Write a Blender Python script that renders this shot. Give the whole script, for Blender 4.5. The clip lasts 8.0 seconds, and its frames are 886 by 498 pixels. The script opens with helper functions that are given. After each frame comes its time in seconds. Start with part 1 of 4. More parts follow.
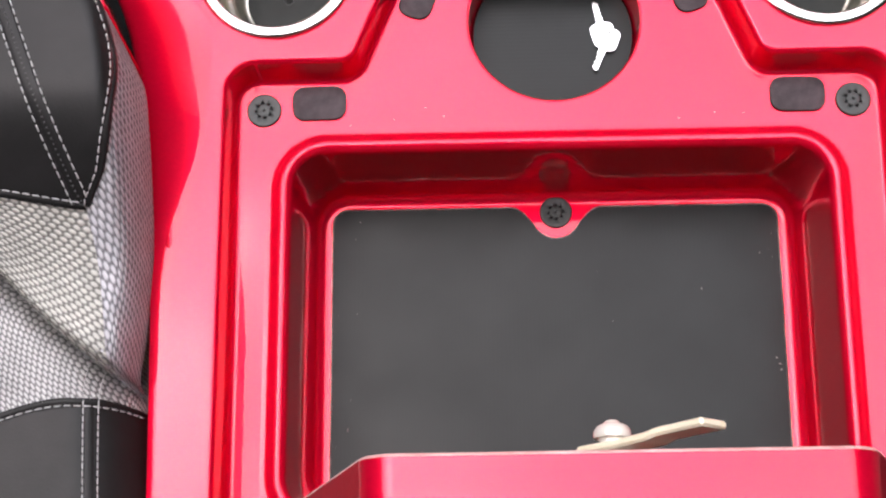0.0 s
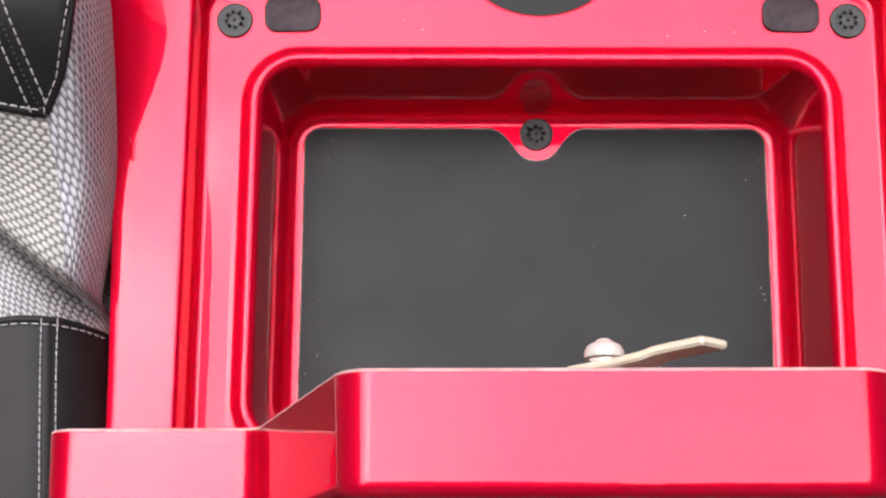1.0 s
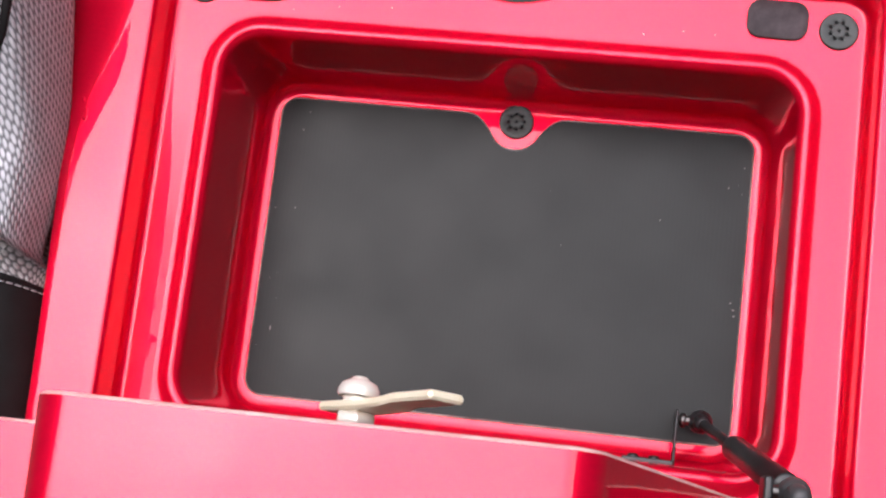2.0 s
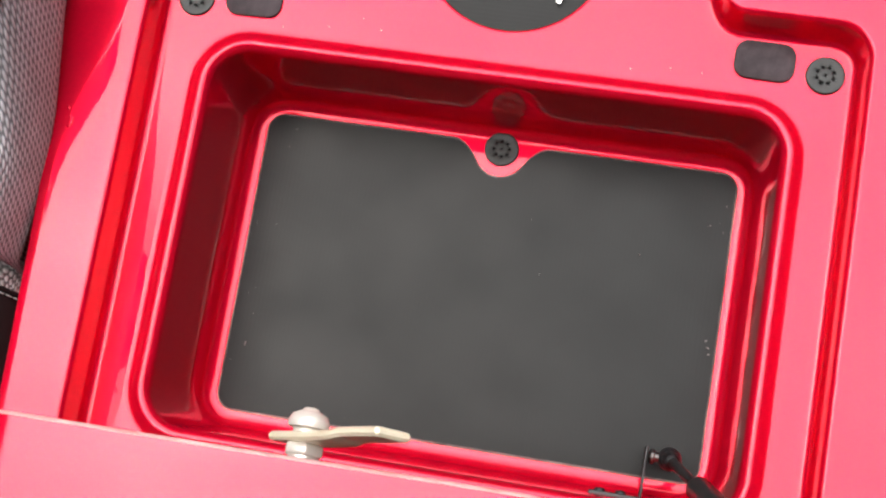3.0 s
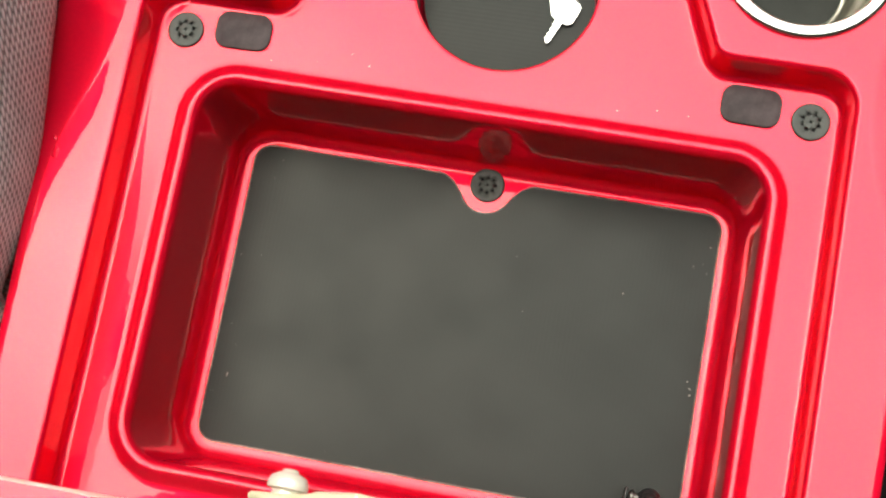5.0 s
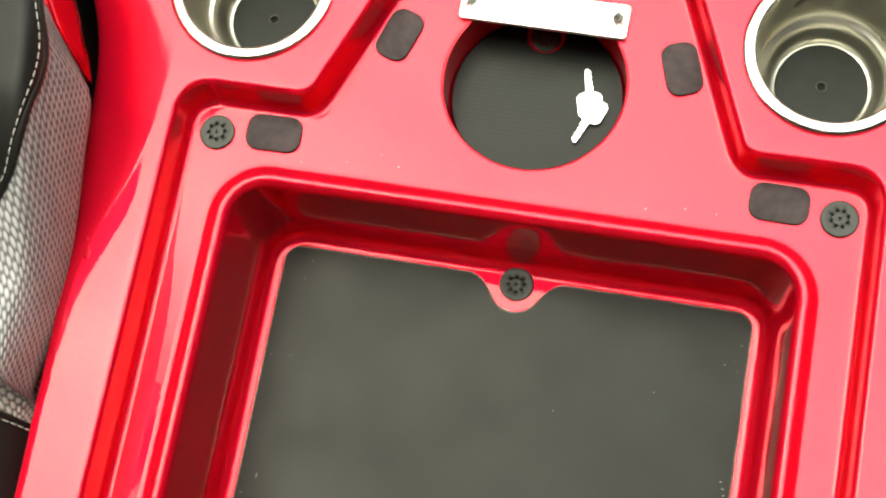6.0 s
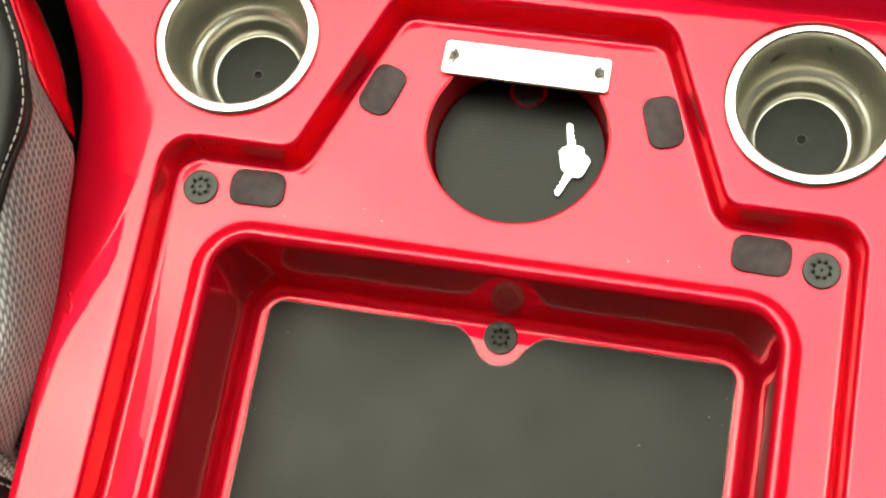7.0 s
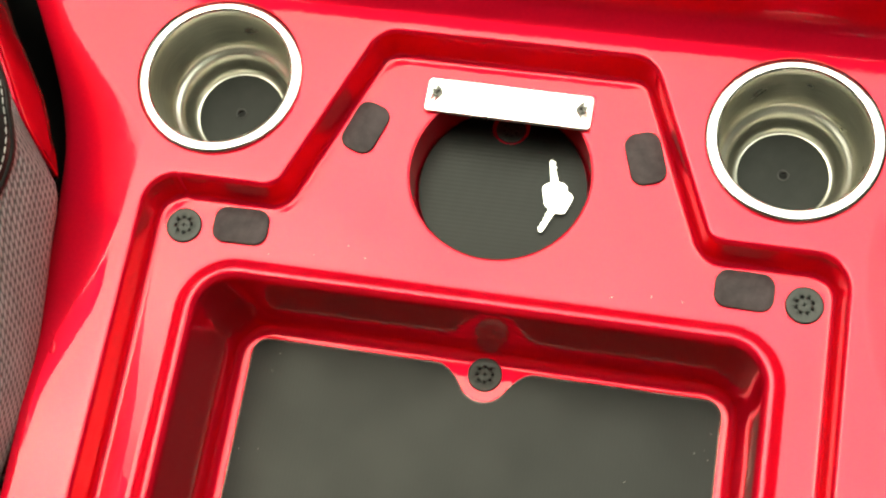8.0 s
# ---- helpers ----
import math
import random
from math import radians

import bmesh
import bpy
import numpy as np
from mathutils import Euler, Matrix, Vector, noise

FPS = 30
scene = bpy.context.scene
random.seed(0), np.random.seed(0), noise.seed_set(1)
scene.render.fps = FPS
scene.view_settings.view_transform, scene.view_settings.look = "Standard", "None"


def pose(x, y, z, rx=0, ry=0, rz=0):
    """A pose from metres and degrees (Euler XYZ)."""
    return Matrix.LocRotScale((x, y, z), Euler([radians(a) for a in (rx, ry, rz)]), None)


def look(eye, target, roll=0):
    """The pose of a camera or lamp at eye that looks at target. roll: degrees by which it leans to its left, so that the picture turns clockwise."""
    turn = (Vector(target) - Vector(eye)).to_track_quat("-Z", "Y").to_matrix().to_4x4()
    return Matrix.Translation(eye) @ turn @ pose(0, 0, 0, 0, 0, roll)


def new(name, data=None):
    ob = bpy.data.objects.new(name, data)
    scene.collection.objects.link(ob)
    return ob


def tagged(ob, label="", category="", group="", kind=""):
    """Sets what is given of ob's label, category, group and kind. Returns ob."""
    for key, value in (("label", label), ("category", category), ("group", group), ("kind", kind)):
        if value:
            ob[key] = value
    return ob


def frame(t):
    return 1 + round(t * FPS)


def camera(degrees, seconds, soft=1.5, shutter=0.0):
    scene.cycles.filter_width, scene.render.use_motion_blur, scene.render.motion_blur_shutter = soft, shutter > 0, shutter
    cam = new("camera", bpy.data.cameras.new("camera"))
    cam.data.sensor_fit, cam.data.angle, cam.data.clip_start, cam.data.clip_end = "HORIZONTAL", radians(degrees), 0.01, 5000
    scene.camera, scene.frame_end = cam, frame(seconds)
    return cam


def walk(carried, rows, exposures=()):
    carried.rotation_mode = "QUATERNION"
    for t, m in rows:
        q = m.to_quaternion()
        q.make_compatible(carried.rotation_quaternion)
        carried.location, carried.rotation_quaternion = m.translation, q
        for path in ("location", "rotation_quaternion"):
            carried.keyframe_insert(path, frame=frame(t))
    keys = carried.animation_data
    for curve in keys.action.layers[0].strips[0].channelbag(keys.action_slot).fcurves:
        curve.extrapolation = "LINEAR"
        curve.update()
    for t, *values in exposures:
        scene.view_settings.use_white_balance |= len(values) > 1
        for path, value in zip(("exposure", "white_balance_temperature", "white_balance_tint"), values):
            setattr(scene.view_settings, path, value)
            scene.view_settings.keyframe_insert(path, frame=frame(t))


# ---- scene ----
cam = camera(34.3, 8.0, soft=2.2)
PATH = [
    (0, (-0.039, -0.337, 0.926), (-0.12, 0.159, -1.01), -9.9),
    (0.3, (-0.0540, -0.3433, 0.9086), (-0.0997, 0.1476, -1.0297), -6.41),
    (0.5, (-0.058, -0.345, 0.899), (-0.091, 0.128, -1.044), -5.2),
    (0.8, (-0.0556, -0.3439, 0.8899), (-0.0832, 0.0944, -1.0613), -4.08),
    (1, (-0.047, -0.34, 0.888), (-0.081, 0.073, -1.068), -4.4),
    (1.2, (-0.0236, -0.3229, 0.8883), (-0.1007, 0.0390, -1.0772), -11.02),
    (1.5, (0.036, -0.307, 0.876), (-0.147, 0.016, -1.089), -26.6),
    (1.8, (0.0773, -0.2985, 0.8685), (-0.1711, 0.0109, -1.0917), -33.75),
    (2, (0.092, -0.296, 0.862), (-0.176, 0.019, -1.095), -34.2),
    (2.2, (0.0994, -0.2958, 0.8535), (-0.1742, 0.034, -1.1001), -32.54),
    (3.3, (0.1056, -0.2797, 0.8637), (-0.1562, 0.0502, -1.0915), -28.81),
    (3.5, (0.098, -0.276, 0.864), (-0.144, 0.051, -1.094), -26.4),
    (4, (0.098, -0.267, 0.866), (-0.142, 0.04, -1.095), -27.8),
    (4.2, (0.102, -0.265, 0.866), (-0.141, 0.037, -1.096), -28.5),
    (5.3, (0.1037, -0.2667, 0.866), (-0.1622, 0.119, -1.0784), -24.67),
    (5.5, (0.1041, -0.2671, 0.866), (-0.198, 0.1531, -1.0659), -25.79),
    (6, (0.1048, -0.2678, 0.866), (-0.212, 0.2027, -1.0519), -24.35),
    (6.5, (0.1056, -0.2686, 0.866), (-0.2069, 0.2433, -1.0419), -22.0),
    (7, (0.1064, -0.2694, 0.866), (-0.2017, 0.2792, -1.0325), -20.21),
    (7.5, (0.1072, -0.2702, 0.866), (-0.195, 0.3088, -1.0244), -18.73),
    (8, (0.108, -0.271, 0.866), (-0.1877, 0.333, -1.0176), -17.43),
]
walk(cam, [(t, look(e, g, r)) for t, e, g, r in PATH],
     [(0.0, 2.02, 6250, 16), (2.0, 1.97, 6150, 17), (3.5, 1.93, 6600, 6), (4.2, 1.93, 6800, 3), (5.5, 2.2, 7200, -5), (8.0, 2.01, 7600, -9)])


# ---- sky and sun ----
world = bpy.data.worlds.new("sky")
scene.world = world
world.use_nodes = True
wn = world.node_tree
sky = wn.nodes.new("ShaderNodeTexSky")
sky.sky_type, sky.sun_disc = "NISHITA", False
sky.sun_elevation, sky.sun_rotation = radians(72), radians(300)
sky.air_density, sky.dust_density, sky.ozone_density = 1.0, 3.0, 1.0
# thin broken cloud over the whole sky
cloud = wn.nodes.new("ShaderNodeTexNoise")
cloud.inputs["Scale"].default_value, cloud.inputs["Detail"].default_value, cloud.inputs["Roughness"].default_value = 2.6, 5.0, 0.55
wtc = wn.nodes.new("ShaderNodeTexCoord")
wn.links.new(wtc.outputs["Generated"], cloud.inputs["Vector"])
cover = wn.nodes.new("ShaderNodeValToRGB")
cover.color_ramp.elements[0].position, cover.color_ramp.elements[0].color = 0.36, (0.22, 0.22, 0.22, 1)
cover.color_ramp.elements[1].position, cover.color_ramp.elements[1].color = 0.64, (1.0, 1.0, 1.0, 1)
wn.links.new(cloud.outputs["Fac"], cover.inputs[0])
veil = wn.nodes.new("ShaderNodeMix")
veil.data_type = "RGBA"
veil.inputs[7].default_value = (8.5, 8.4, 8.2, 1)
wn.links.new(cover.outputs[0], veil.inputs[0])
wn.links.new(sky.outputs[0], veil.inputs[6])
# an overcast sky is brightest overhead and falls off towards the horizon
split = wn.nodes.new("ShaderNodeSeparateXYZ")
wn.links.new(wtc.outputs["Generated"], split.inputs[0])
fall = wn.nodes.new("ShaderNodeMapRange")
fall.interpolation_type = "SMOOTHSTEP"
for key, value in (("From Min", 0.35), ("From Max", 1.0), ("To Min", 0.3), ("To Max", 1.2)):
    fall.inputs[key].default_value = value
wn.links.new(split.outputs[2], fall.inputs["Value"])
shade = wn.nodes.new("ShaderNodeMix")
shade.data_type, shade.blend_type = "RGBA", "MULTIPLY"
shade.inputs[0].default_value = 1.0
wn.links.new(veil.outputs[2], shade.inputs[6])
wn.links.new(fall.outputs[0], shade.inputs[7])
wn.links.new(shade.outputs[2], wn.nodes["Background"].inputs[0])
wn.nodes["Background"].inputs[1].default_value = 0.11
sun = new("sun", bpy.data.lights.new("sun", "SUN"))
sun.data.energy, sun.data.angle, sun.data.color = 0.75, radians(100), (1.0, 0.95, 0.88)
sun.matrix_world = look((1.4, 0.8, 5.0), (0, 0, 0))


# ---- materials ----
def material(name, color, rough, metal=0.0, coat=0.0, spec=0.5):
    m = bpy.data.materials.new(name)
    m.use_nodes = True
    b = m.node_tree.nodes["Principled BSDF"]
    b.inputs["Base Color"].default_value = (*color, 1)
    b.inputs["Roughness"].default_value = rough
    b.inputs["Metallic"].default_value = metal
    b.inputs["Coat Weight"].default_value = coat
    b.inputs["Coat Roughness"].default_value = 0.02
    b.inputs["Specular IOR Level"].default_value = spec
    return m, m.node_tree, b


def node(tree, kind, **values):
    n = tree.nodes.new(kind)
    for key, value in values.items():
        n.inputs[key].default_value = value
    return n


def coords(tree, out="Object", scale=(1, 1, 1)):
    tc = tree.nodes.new("ShaderNodeTexCoord")
    mp = node(tree, "ShaderNodeMapping", Scale=scale)
    tree.links.new(tc.outputs[out], mp.inputs["Vector"])
    return mp.outputs[0]


def noise_tex(tree, vec, scale, detail=3.0, rough=0.5):
    n = node(tree, "ShaderNodeTexNoise", Scale=scale, Detail=detail, Roughness=rough)
    tree.links.new(vec, n.inputs["Vector"])
    return n.outputs["Fac"]


def ramp(tree, fac, stops):
    r = tree.nodes.new("ShaderNodeValToRGB")
    while len(r.color_ramp.elements) < len(stops):
        r.color_ramp.elements.new(0.5)
    for e, (p, c) in zip(r.color_ramp.elements, stops):
        e.position, e.color = p, (*c, 1) if len(c) == 3 else c
    tree.links.new(fac, r.inputs[0])
    return r.outputs[0]


def bump(tree, height, bsdf, strength, distance, below=None, socket="Normal"):
    b = node(tree, "ShaderNodeBump", Strength=strength, Distance=distance)
    tree.links.new(height, b.inputs["Height"])
    if below is not None:
        tree.links.new(below, b.inputs["Normal"])
    tree.links.new(b.outputs[0], bsdf.inputs[socket])
    return b.outputs[0]


def mottled(name, dark, light, rough, scale, grain, strength=0.15, distance=0.0004, metal=0.0, spec=0.5):
    """A surface whose colour drifts between two tones, with a fine grain in relief."""
    m, t, b = material(name, light, rough, metal, 0.0, spec)
    v = coords(t)
    t.links.new(ramp(t, noise_tex(t, v, scale, 5.0, 0.6), [(0.3, dark), (0.7, light)]), b.inputs["Base Color"])
    bump(t, noise_tex(t, v, grain, 2.0), b, strength, distance)
    return m


def paint_material(name):
    """Red metallic-flake paint under a clear, polished coat with slight waviness."""
    m, t, b = material(name, (0.60, 0.003, 0.022), 0.36, 0.55, 1.0, 0.0)
    v = coords(t)
    b.inputs["Coat IOR"].default_value = 1.43
    b.inputs["Specular Tint"].default_value = (0.16, 0.004, 0.008, 1)
    flake = node(t, "ShaderNodeMix")
    flake.data_type, flake.blend_type = "RGBA", "MULTIPLY"
    flake.inputs[0].default_value = 1.0
    t.links.new(ramp(t, noise_tex(t, v, 420.0, 4.0, 0.7), [(0.3, (0.94,) * 3), (0.7, (1.03,) * 3)]), flake.inputs[7])
    t.links.new(flake.outputs[2], b.inputs["Base Color"])
    t.links.new(ramp(t, noise_tex(t, v, 9.0, 3.0), [(0.3, (0.76, 0.0035, 0.032)), (0.7, (0.86, 0.0045, 0.039))]), flake.inputs[6])
    t.links.new(ramp(t, noise_tex(t, v, 1400.0, 1.0), [(0.35, (0.32, 0.32, 0.32)), (0.75, (0.40, 0.40, 0.40))]), b.inputs["Roughness"])
    t.links.new(ramp(t, noise_tex(t, v, 40.0, 6.0, 0.7), [(0.35, (0.004,) * 3), (0.75, (0.018,) * 3)]), b.inputs["Coat Roughness"])
    bump(t, noise_tex(t, v, 2200.0, 1.0), b, 0.05, 0.0003)
    bump(t, noise_tex(t, v, 16.0, 3.0), b, 0.12, 0.004, None, "Coat Normal")
    return m


PAINT = paint_material("red_gelcoat")
RAW = mottled("raw_fibreglass", (0.16, 0.03, 0.025), (0.30, 0.06, 0.05), 0.6, 30.0, 260.0, 0.5, 0.0008)
RIM = mottled("cut_edge", (0.6, 0.25, 0.24), (0.8, 0.55, 0.52), 0.5, 60.0, 300.0)
PAD = mottled("brown_rubber", (0.036, 0.027, 0.030), (0.072, 0.054, 0.060), 0.6, 110.0, 700.0, 0.3, 0.0004, 0.0, 0.22)
RUBBER = mottled("grey_rubber", (0.018, 0.022, 0.020), (0.030, 0.035, 0.033), 0.48, 80.0, 900.0, 0.2)
# Near-black colour that stands in for shade inside small holes.
HOLE = material("hole_shade", (0.004, 0.004, 0.004), 0.9)[0]
LEATHER = mottled("black_leather", (0.011, 0.0105, 0.0105), (0.019, 0.018, 0.018), 0.46, 18.0, 650.0, 0.2, 0.0005, 0.0, 0.25)
THREAD = mottled("white_thread", (0.36, 0.36, 0.36), (0.50, 0.50, 0.49), 0.7, 400.0, 1500.0)
BLACK = mottled("black_steel", (0.010, 0.010, 0.011), (0.02, 0.02, 0.021), 0.35, 50.0, 500.0, 0.1)
GREY = mottled("grey_plastic", (0.04, 0.04, 0.042), (0.07, 0.07, 0.072), 0.45, 60.0, 500.0, 0.1)
DULL = mottled("dull_steel", (0.10, 0.095, 0.09), (0.2, 0.19, 0.18), 0.4, 200.0, 900.0, 0.1, 0.0002, 1.0)
ZINC = mottled("zinc_steel", (0.84, 0.74, 0.52), (0.93, 0.86, 0.66), 0.3, 90.0, 600.0, 0.1, 0.0002, 0.12)
CAP = mottled("nickel_cap", (0.90, 0.84, 0.74), (0.96, 0.91, 0.82), 0.2, 60.0, 500.0, 0.1, 0.0002, 0.35)
CHROME = mottled("bright_nickel", (0.80, 0.80, 0.78), (0.90, 0.90, 0.88), 0.16, 60.0, 500.0, 0.1, 0.0002, 1.0)
ASPHALT = mottled("asphalt", (0.04, 0.04, 0.04), (0.07, 0.068, 0.064), 0.9, 2.0, 90.0, 0.6, 0.003)
# Near-black tone stands in for deep shade beside and under the console.
GAP_BLACK = mottled("gap_shade_black", (0.005, 0.005, 0.005), (0.009, 0.0085, 0.0085), 0.9, 12.0, 200.0, 0.15, 0.0004, 0.0, 0.1)


def ribbed_material(name, direction, ribs=0.05):
    """Black sheet rubber with fine moulded ribs."""
    m, t, b = material(name, (0.008, 0.008, 0.0075), 0.36, 0.0, 0.0, 0.20)
    v = coords(t)
    t.links.new(ramp(t, noise_tex(t, v, 16.0, 5.0, 0.65), [(0.3, (0.0054, 0.0070, 0.0064)), (0.7, (0.0086, 0.0108, 0.0098))]), b.inputs["Base Color"])
    t.links.new(ramp(t, noise_tex(t, v, 25.0, 5.0), [(0.3, (0.32, 0.32, 0.32)), (0.7, (0.40, 0.40, 0.40))]), b.inputs["Roughness"])
    w = node(t, "ShaderNodeTexWave", Scale=105.0, Distortion=0.0)
    w.wave_type, w.bands_direction = "BANDS", direction
    t.links.new(v, w.inputs["Vector"])
    bump(t, w.outputs["Fac"], b, ribs * 0.5, 0.0005)
    return m


MAT_Y = ribbed_material("ribbed_rubber_lengthwise", "X", 0.09)
MAT_X = ribbed_material("ribbed_rubber_crosswise", "Y", 0.12)
# Pale rubber cut; its lit highlight is also put into this colour.
MAT_EDGE = mottled("cut_rubber_edge_glint", (0.03, 0.03, 0.03), (0.50, 0.47, 0.44), 0.7, 34.0, 500.0)


def brushed_material(name, dark, light, rough, metal=1.0):
    m, t, b = material(name, light, rough, metal)
    v = coords(t, "Object", (1, 1, 14))
    t.links.new(ramp(t, noise_tex(t, v, 60.0, 4.0), [(0.3, dark), (0.7, light)]), b.inputs["Base Color"])
    t.links.new(ramp(t, noise_tex(t, coords(t), 30.0, 4.0), [(0.3, (rough * 0.8,) * 3), (0.7, (rough * 1.25,) * 3)]), b.inputs["Roughness"])
    return m


RIM_STEEL = brushed_material("polished_steel", (0.80, 0.79, 0.75), (0.88, 0.87, 0.84), 0.16)
STEEL = brushed_material("stainless_steel", (0.68, 0.66, 0.58), (0.82, 0.80, 0.71), 0.33)
ALU = brushed_material("satin_aluminium", (0.84, 0.84, 0.83), (0.92, 0.92, 0.91), 0.26, 0.9)


def weave_material(name, turn, warm=1.0, size=1.0, long=0.0068):
    """Grey upholstery cloth woven in short raised dashes."""
    m, t, b = material(name, (0.4, 0.4, 0.4), 0.8, 0.0, 0.0, 0.25)
    tc = t.nodes.new("ShaderNodeTexCoord")
    mp = node(t, "ShaderNodeMapping", Rotation=(0, 0, radians(turn)))
    t.links.new(tc.outputs["UV"], mp.inputs["Vector"])
    wob = node(t, "ShaderNodeTexNoise", Scale=60.0, Detail=1.0)
    t.links.new(mp.outputs[0], wob.inputs["Vector"])
    mix = node(t, "ShaderNodeMix")
    mix.data_type, mix.blend_type = "RGBA", "LINEAR_LIGHT"
    mix.inputs[0].default_value = 0.0009
    t.links.new(mp.outputs[0], mix.inputs[6])
    t.links.new(wob.outputs["Color"], mix.inputs[7])
    # staggered rows of dashes: the product of two waves, raised where positive
    axes = t.nodes.new("ShaderNodeSeparateXYZ")
    t.links.new(mix.outputs[2], axes.inputs[0])
    waves = []
    for k, step in ((0, long * size), (1, 0.0062 * size)):
        turns = node(t, "ShaderNodeMath")
        turns.operation = "MULTIPLY"
        turns.inputs[1].default_value = 2 * math.pi / step
        t.links.new(axes.outputs[k], turns.inputs[0])
        wave = node(t, "ShaderNodeMath")
        wave.operation = "COSINE"
        t.links.new(turns.outputs[0], wave.inputs[0])
        waves.append(wave.outputs[0])
    dash = node(t, "ShaderNodeMath")
    dash.operation = "MULTIPLY"
    t.links.new(waves[0], dash.inputs[0])
    t.links.new(waves[1], dash.inputs[1])
    # rows stand out from the gaps between them
    square = node(t, "ShaderNodeMath")
    square.operation = "POWER"
    square.inputs[1].default_value = 2.0
    t.links.new(waves[1], square.inputs[0])
    rows = node(t, "ShaderNodeMath")
    rows.operation = "MULTIPLY_ADD"
    rows.inputs[1].default_value = 0.9
    t.links.new(square.outputs[0], rows.inputs[0])
    t.links.new(dash.outputs[0], rows.inputs[2])
    level = node(t, "ShaderNodeMapRange", **{"From Min": -0.4, "From Max": 1.2})
    t.links.new(rows.outputs[0], level.inputs["Value"])
    tone = ramp(t, level.outputs[0], [(0.12, (0.16, 0.157, 0.152 * warm)), (0.42, (0.40, 0.395, 0.385 * warm)), (0.75, (0.61, 0.60, 0.585 * warm))])
    fade = node(t, "ShaderNodeMix")
    fade.data_type, fade.blend_type = "RGBA", "MULTIPLY"
    fade.inputs[0].default_value = 1.0
    t.links.new(tone, fade.inputs[6])
    t.links.new(ramp(t, noise_tex(t, mp.outputs[0], 45.0, 4.0, 0.6), [(0.3, (0.8, 0.8, 0.8)), (0.7, (1.08, 1.08, 1.08))]), fade.inputs[7])
    t.links.new(fade.outputs[2], b.inputs["Base Color"])
    fib = bump(t, noise_tex(t, coords(t, "UV", (3, 1, 1)), 1500.0, 2.0), b, 0.3, 0.0003)
    bump(t, level.outputs[0], b, 0.8, 0.0011, fib)
    return m


WEAVE = weave_material("grey_weave", 0, 0.94, 0.9)
WEAVE_SIDE = weave_material("grey_weave_side", 62, 1.08, 1.0, 0.0088)
WEAVE_LOW = weave_material("grey_weave_cushion", 62, 1.02, 0.74, 0.0080)


def leaf_material():
    m, t, b = material("foliage", (0.05, 0.075, 0.03), 0.7)
    t.links.new(ramp(t, noise_tex(t, coords(t), 1.2, 6.0, 0.7), [(0.3, (0.012, 0.020, 0.008)), (0.7, (0.05, 0.065, 0.028))]), b.inputs["Base Color"])
    return m


LEAF = leaf_material()


# ---- mesh helpers ----
def part(name, bm, mats, parent=None, label="", smooth=True, weighted=False):
    """Links a bmesh as one mesh object, under a thing or a part if one is given."""
    me = bpy.data.meshes.new(name)
    if smooth:
        for f in bm.faces:
            f.smooth = True
    bm.to_mesh(me)
    bm.free()
    for m in (mats if isinstance(mats, (list, tuple)) else [mats]):
        me.materials.append(m)
    ob = new(name, me)
    if parent is not None:
        ob.parent = parent
    if label:
        tagged(ob, label)
    if weighted:
        w = ob.modifiers.new("normals", "WEIGHTED_NORMAL")
        w.weight, w.keep_sharp = 100, True
    return ob


def thing(name, label, category, group="", at=None):
    ob = new(name)
    ob.empty_display_size = 0.02
    if at is not None:
        ob.matrix_world = at
    return tagged(ob, label, category, group)


def rounded(corners, d=0.0, seg=8):
    """A counter-clockwise outline (x, y, radius) moved inwards by d, its corners rounded; always the same number of points."""
    n = len(corners)
    lines = []
    for i in range(n):
        a, b = Vector(corners[i][:2]), Vector(corners[(i + 1) % n][:2])
        way = (b - a).normalized()
        lines.append((a + Vector((-way.y, way.x)) * d, way))
    out = []
    for i in range(n):
        (p0, w0), (p1, w1) = lines[i - 1], lines[i]
        cross = w0.x * w1.y - w0.y * w1.x
        s = ((p1.x - p0.x) * w1.y - (p1.y - p0.y) * w1.x) / cross
        corner = p0 + w0 * s
        r = max(corners[i][2] - d, 0.0008) if cross > 0 else max(corners[i][2] + d, 0.0008)
        ang = math.atan2(cross, w0.dot(w1))
        cut = r * math.tan(abs(ang) / 2)
        sign = 1 if cross > 0 else -1
        centre = corner - w0 * cut + Vector((-w0.y, w0.x)) * r * sign
        start = corner - w0 * cut - centre
        for k in range(seg + 1):
            a = ang * k / seg
            out.append((centre.x + start.x * math.cos(a) - start.y * math.sin(a), centre.y + start.x * math.sin(a) + start.y * math.cos(a)))
    return out


def circle(x, y, r, n=48):
    return [(x + r * math.cos(2 * math.pi * k / n), y + r * math.sin(2 * math.pi * k / n)) for k in range(n)]


def loop(bm, pts, z):
    return [bm.verts.new((x, y, z)) for x, y in pts]


def skin(bm, loops, mat=0, closed=True):
    """Quads between loops of equal length."""
    for a, b in zip(loops, loops[1:]):
        n = len(a)
        for i in range(n if closed else n - 1):
            j = (i + 1) % n
            f = bm.faces.new((a[i], a[j], b[j], b[i]))
            f.material_index = mat


def fill(bm, loops, mat=0, up=True):
    """A flat face within the first loop, with the other loops as holes."""
    edges = []
    for lp in loops:
        for i in range(len(lp)):
            a, b = lp[i], lp[(i + 1) % len(lp)]
            edges.append(bm.edges.get((a, b)) or bm.edges.new((a, b)))
    made = bmesh.ops.triangle_fill(bm, edges=edges, use_beauty=True)
    for f in made["geom"]:
        if isinstance(f, bmesh.types.BMFace):
            f.material_index = mat
            f.normal_update()
            if (f.normal.z > 0) != up:
                f.normal_flip()


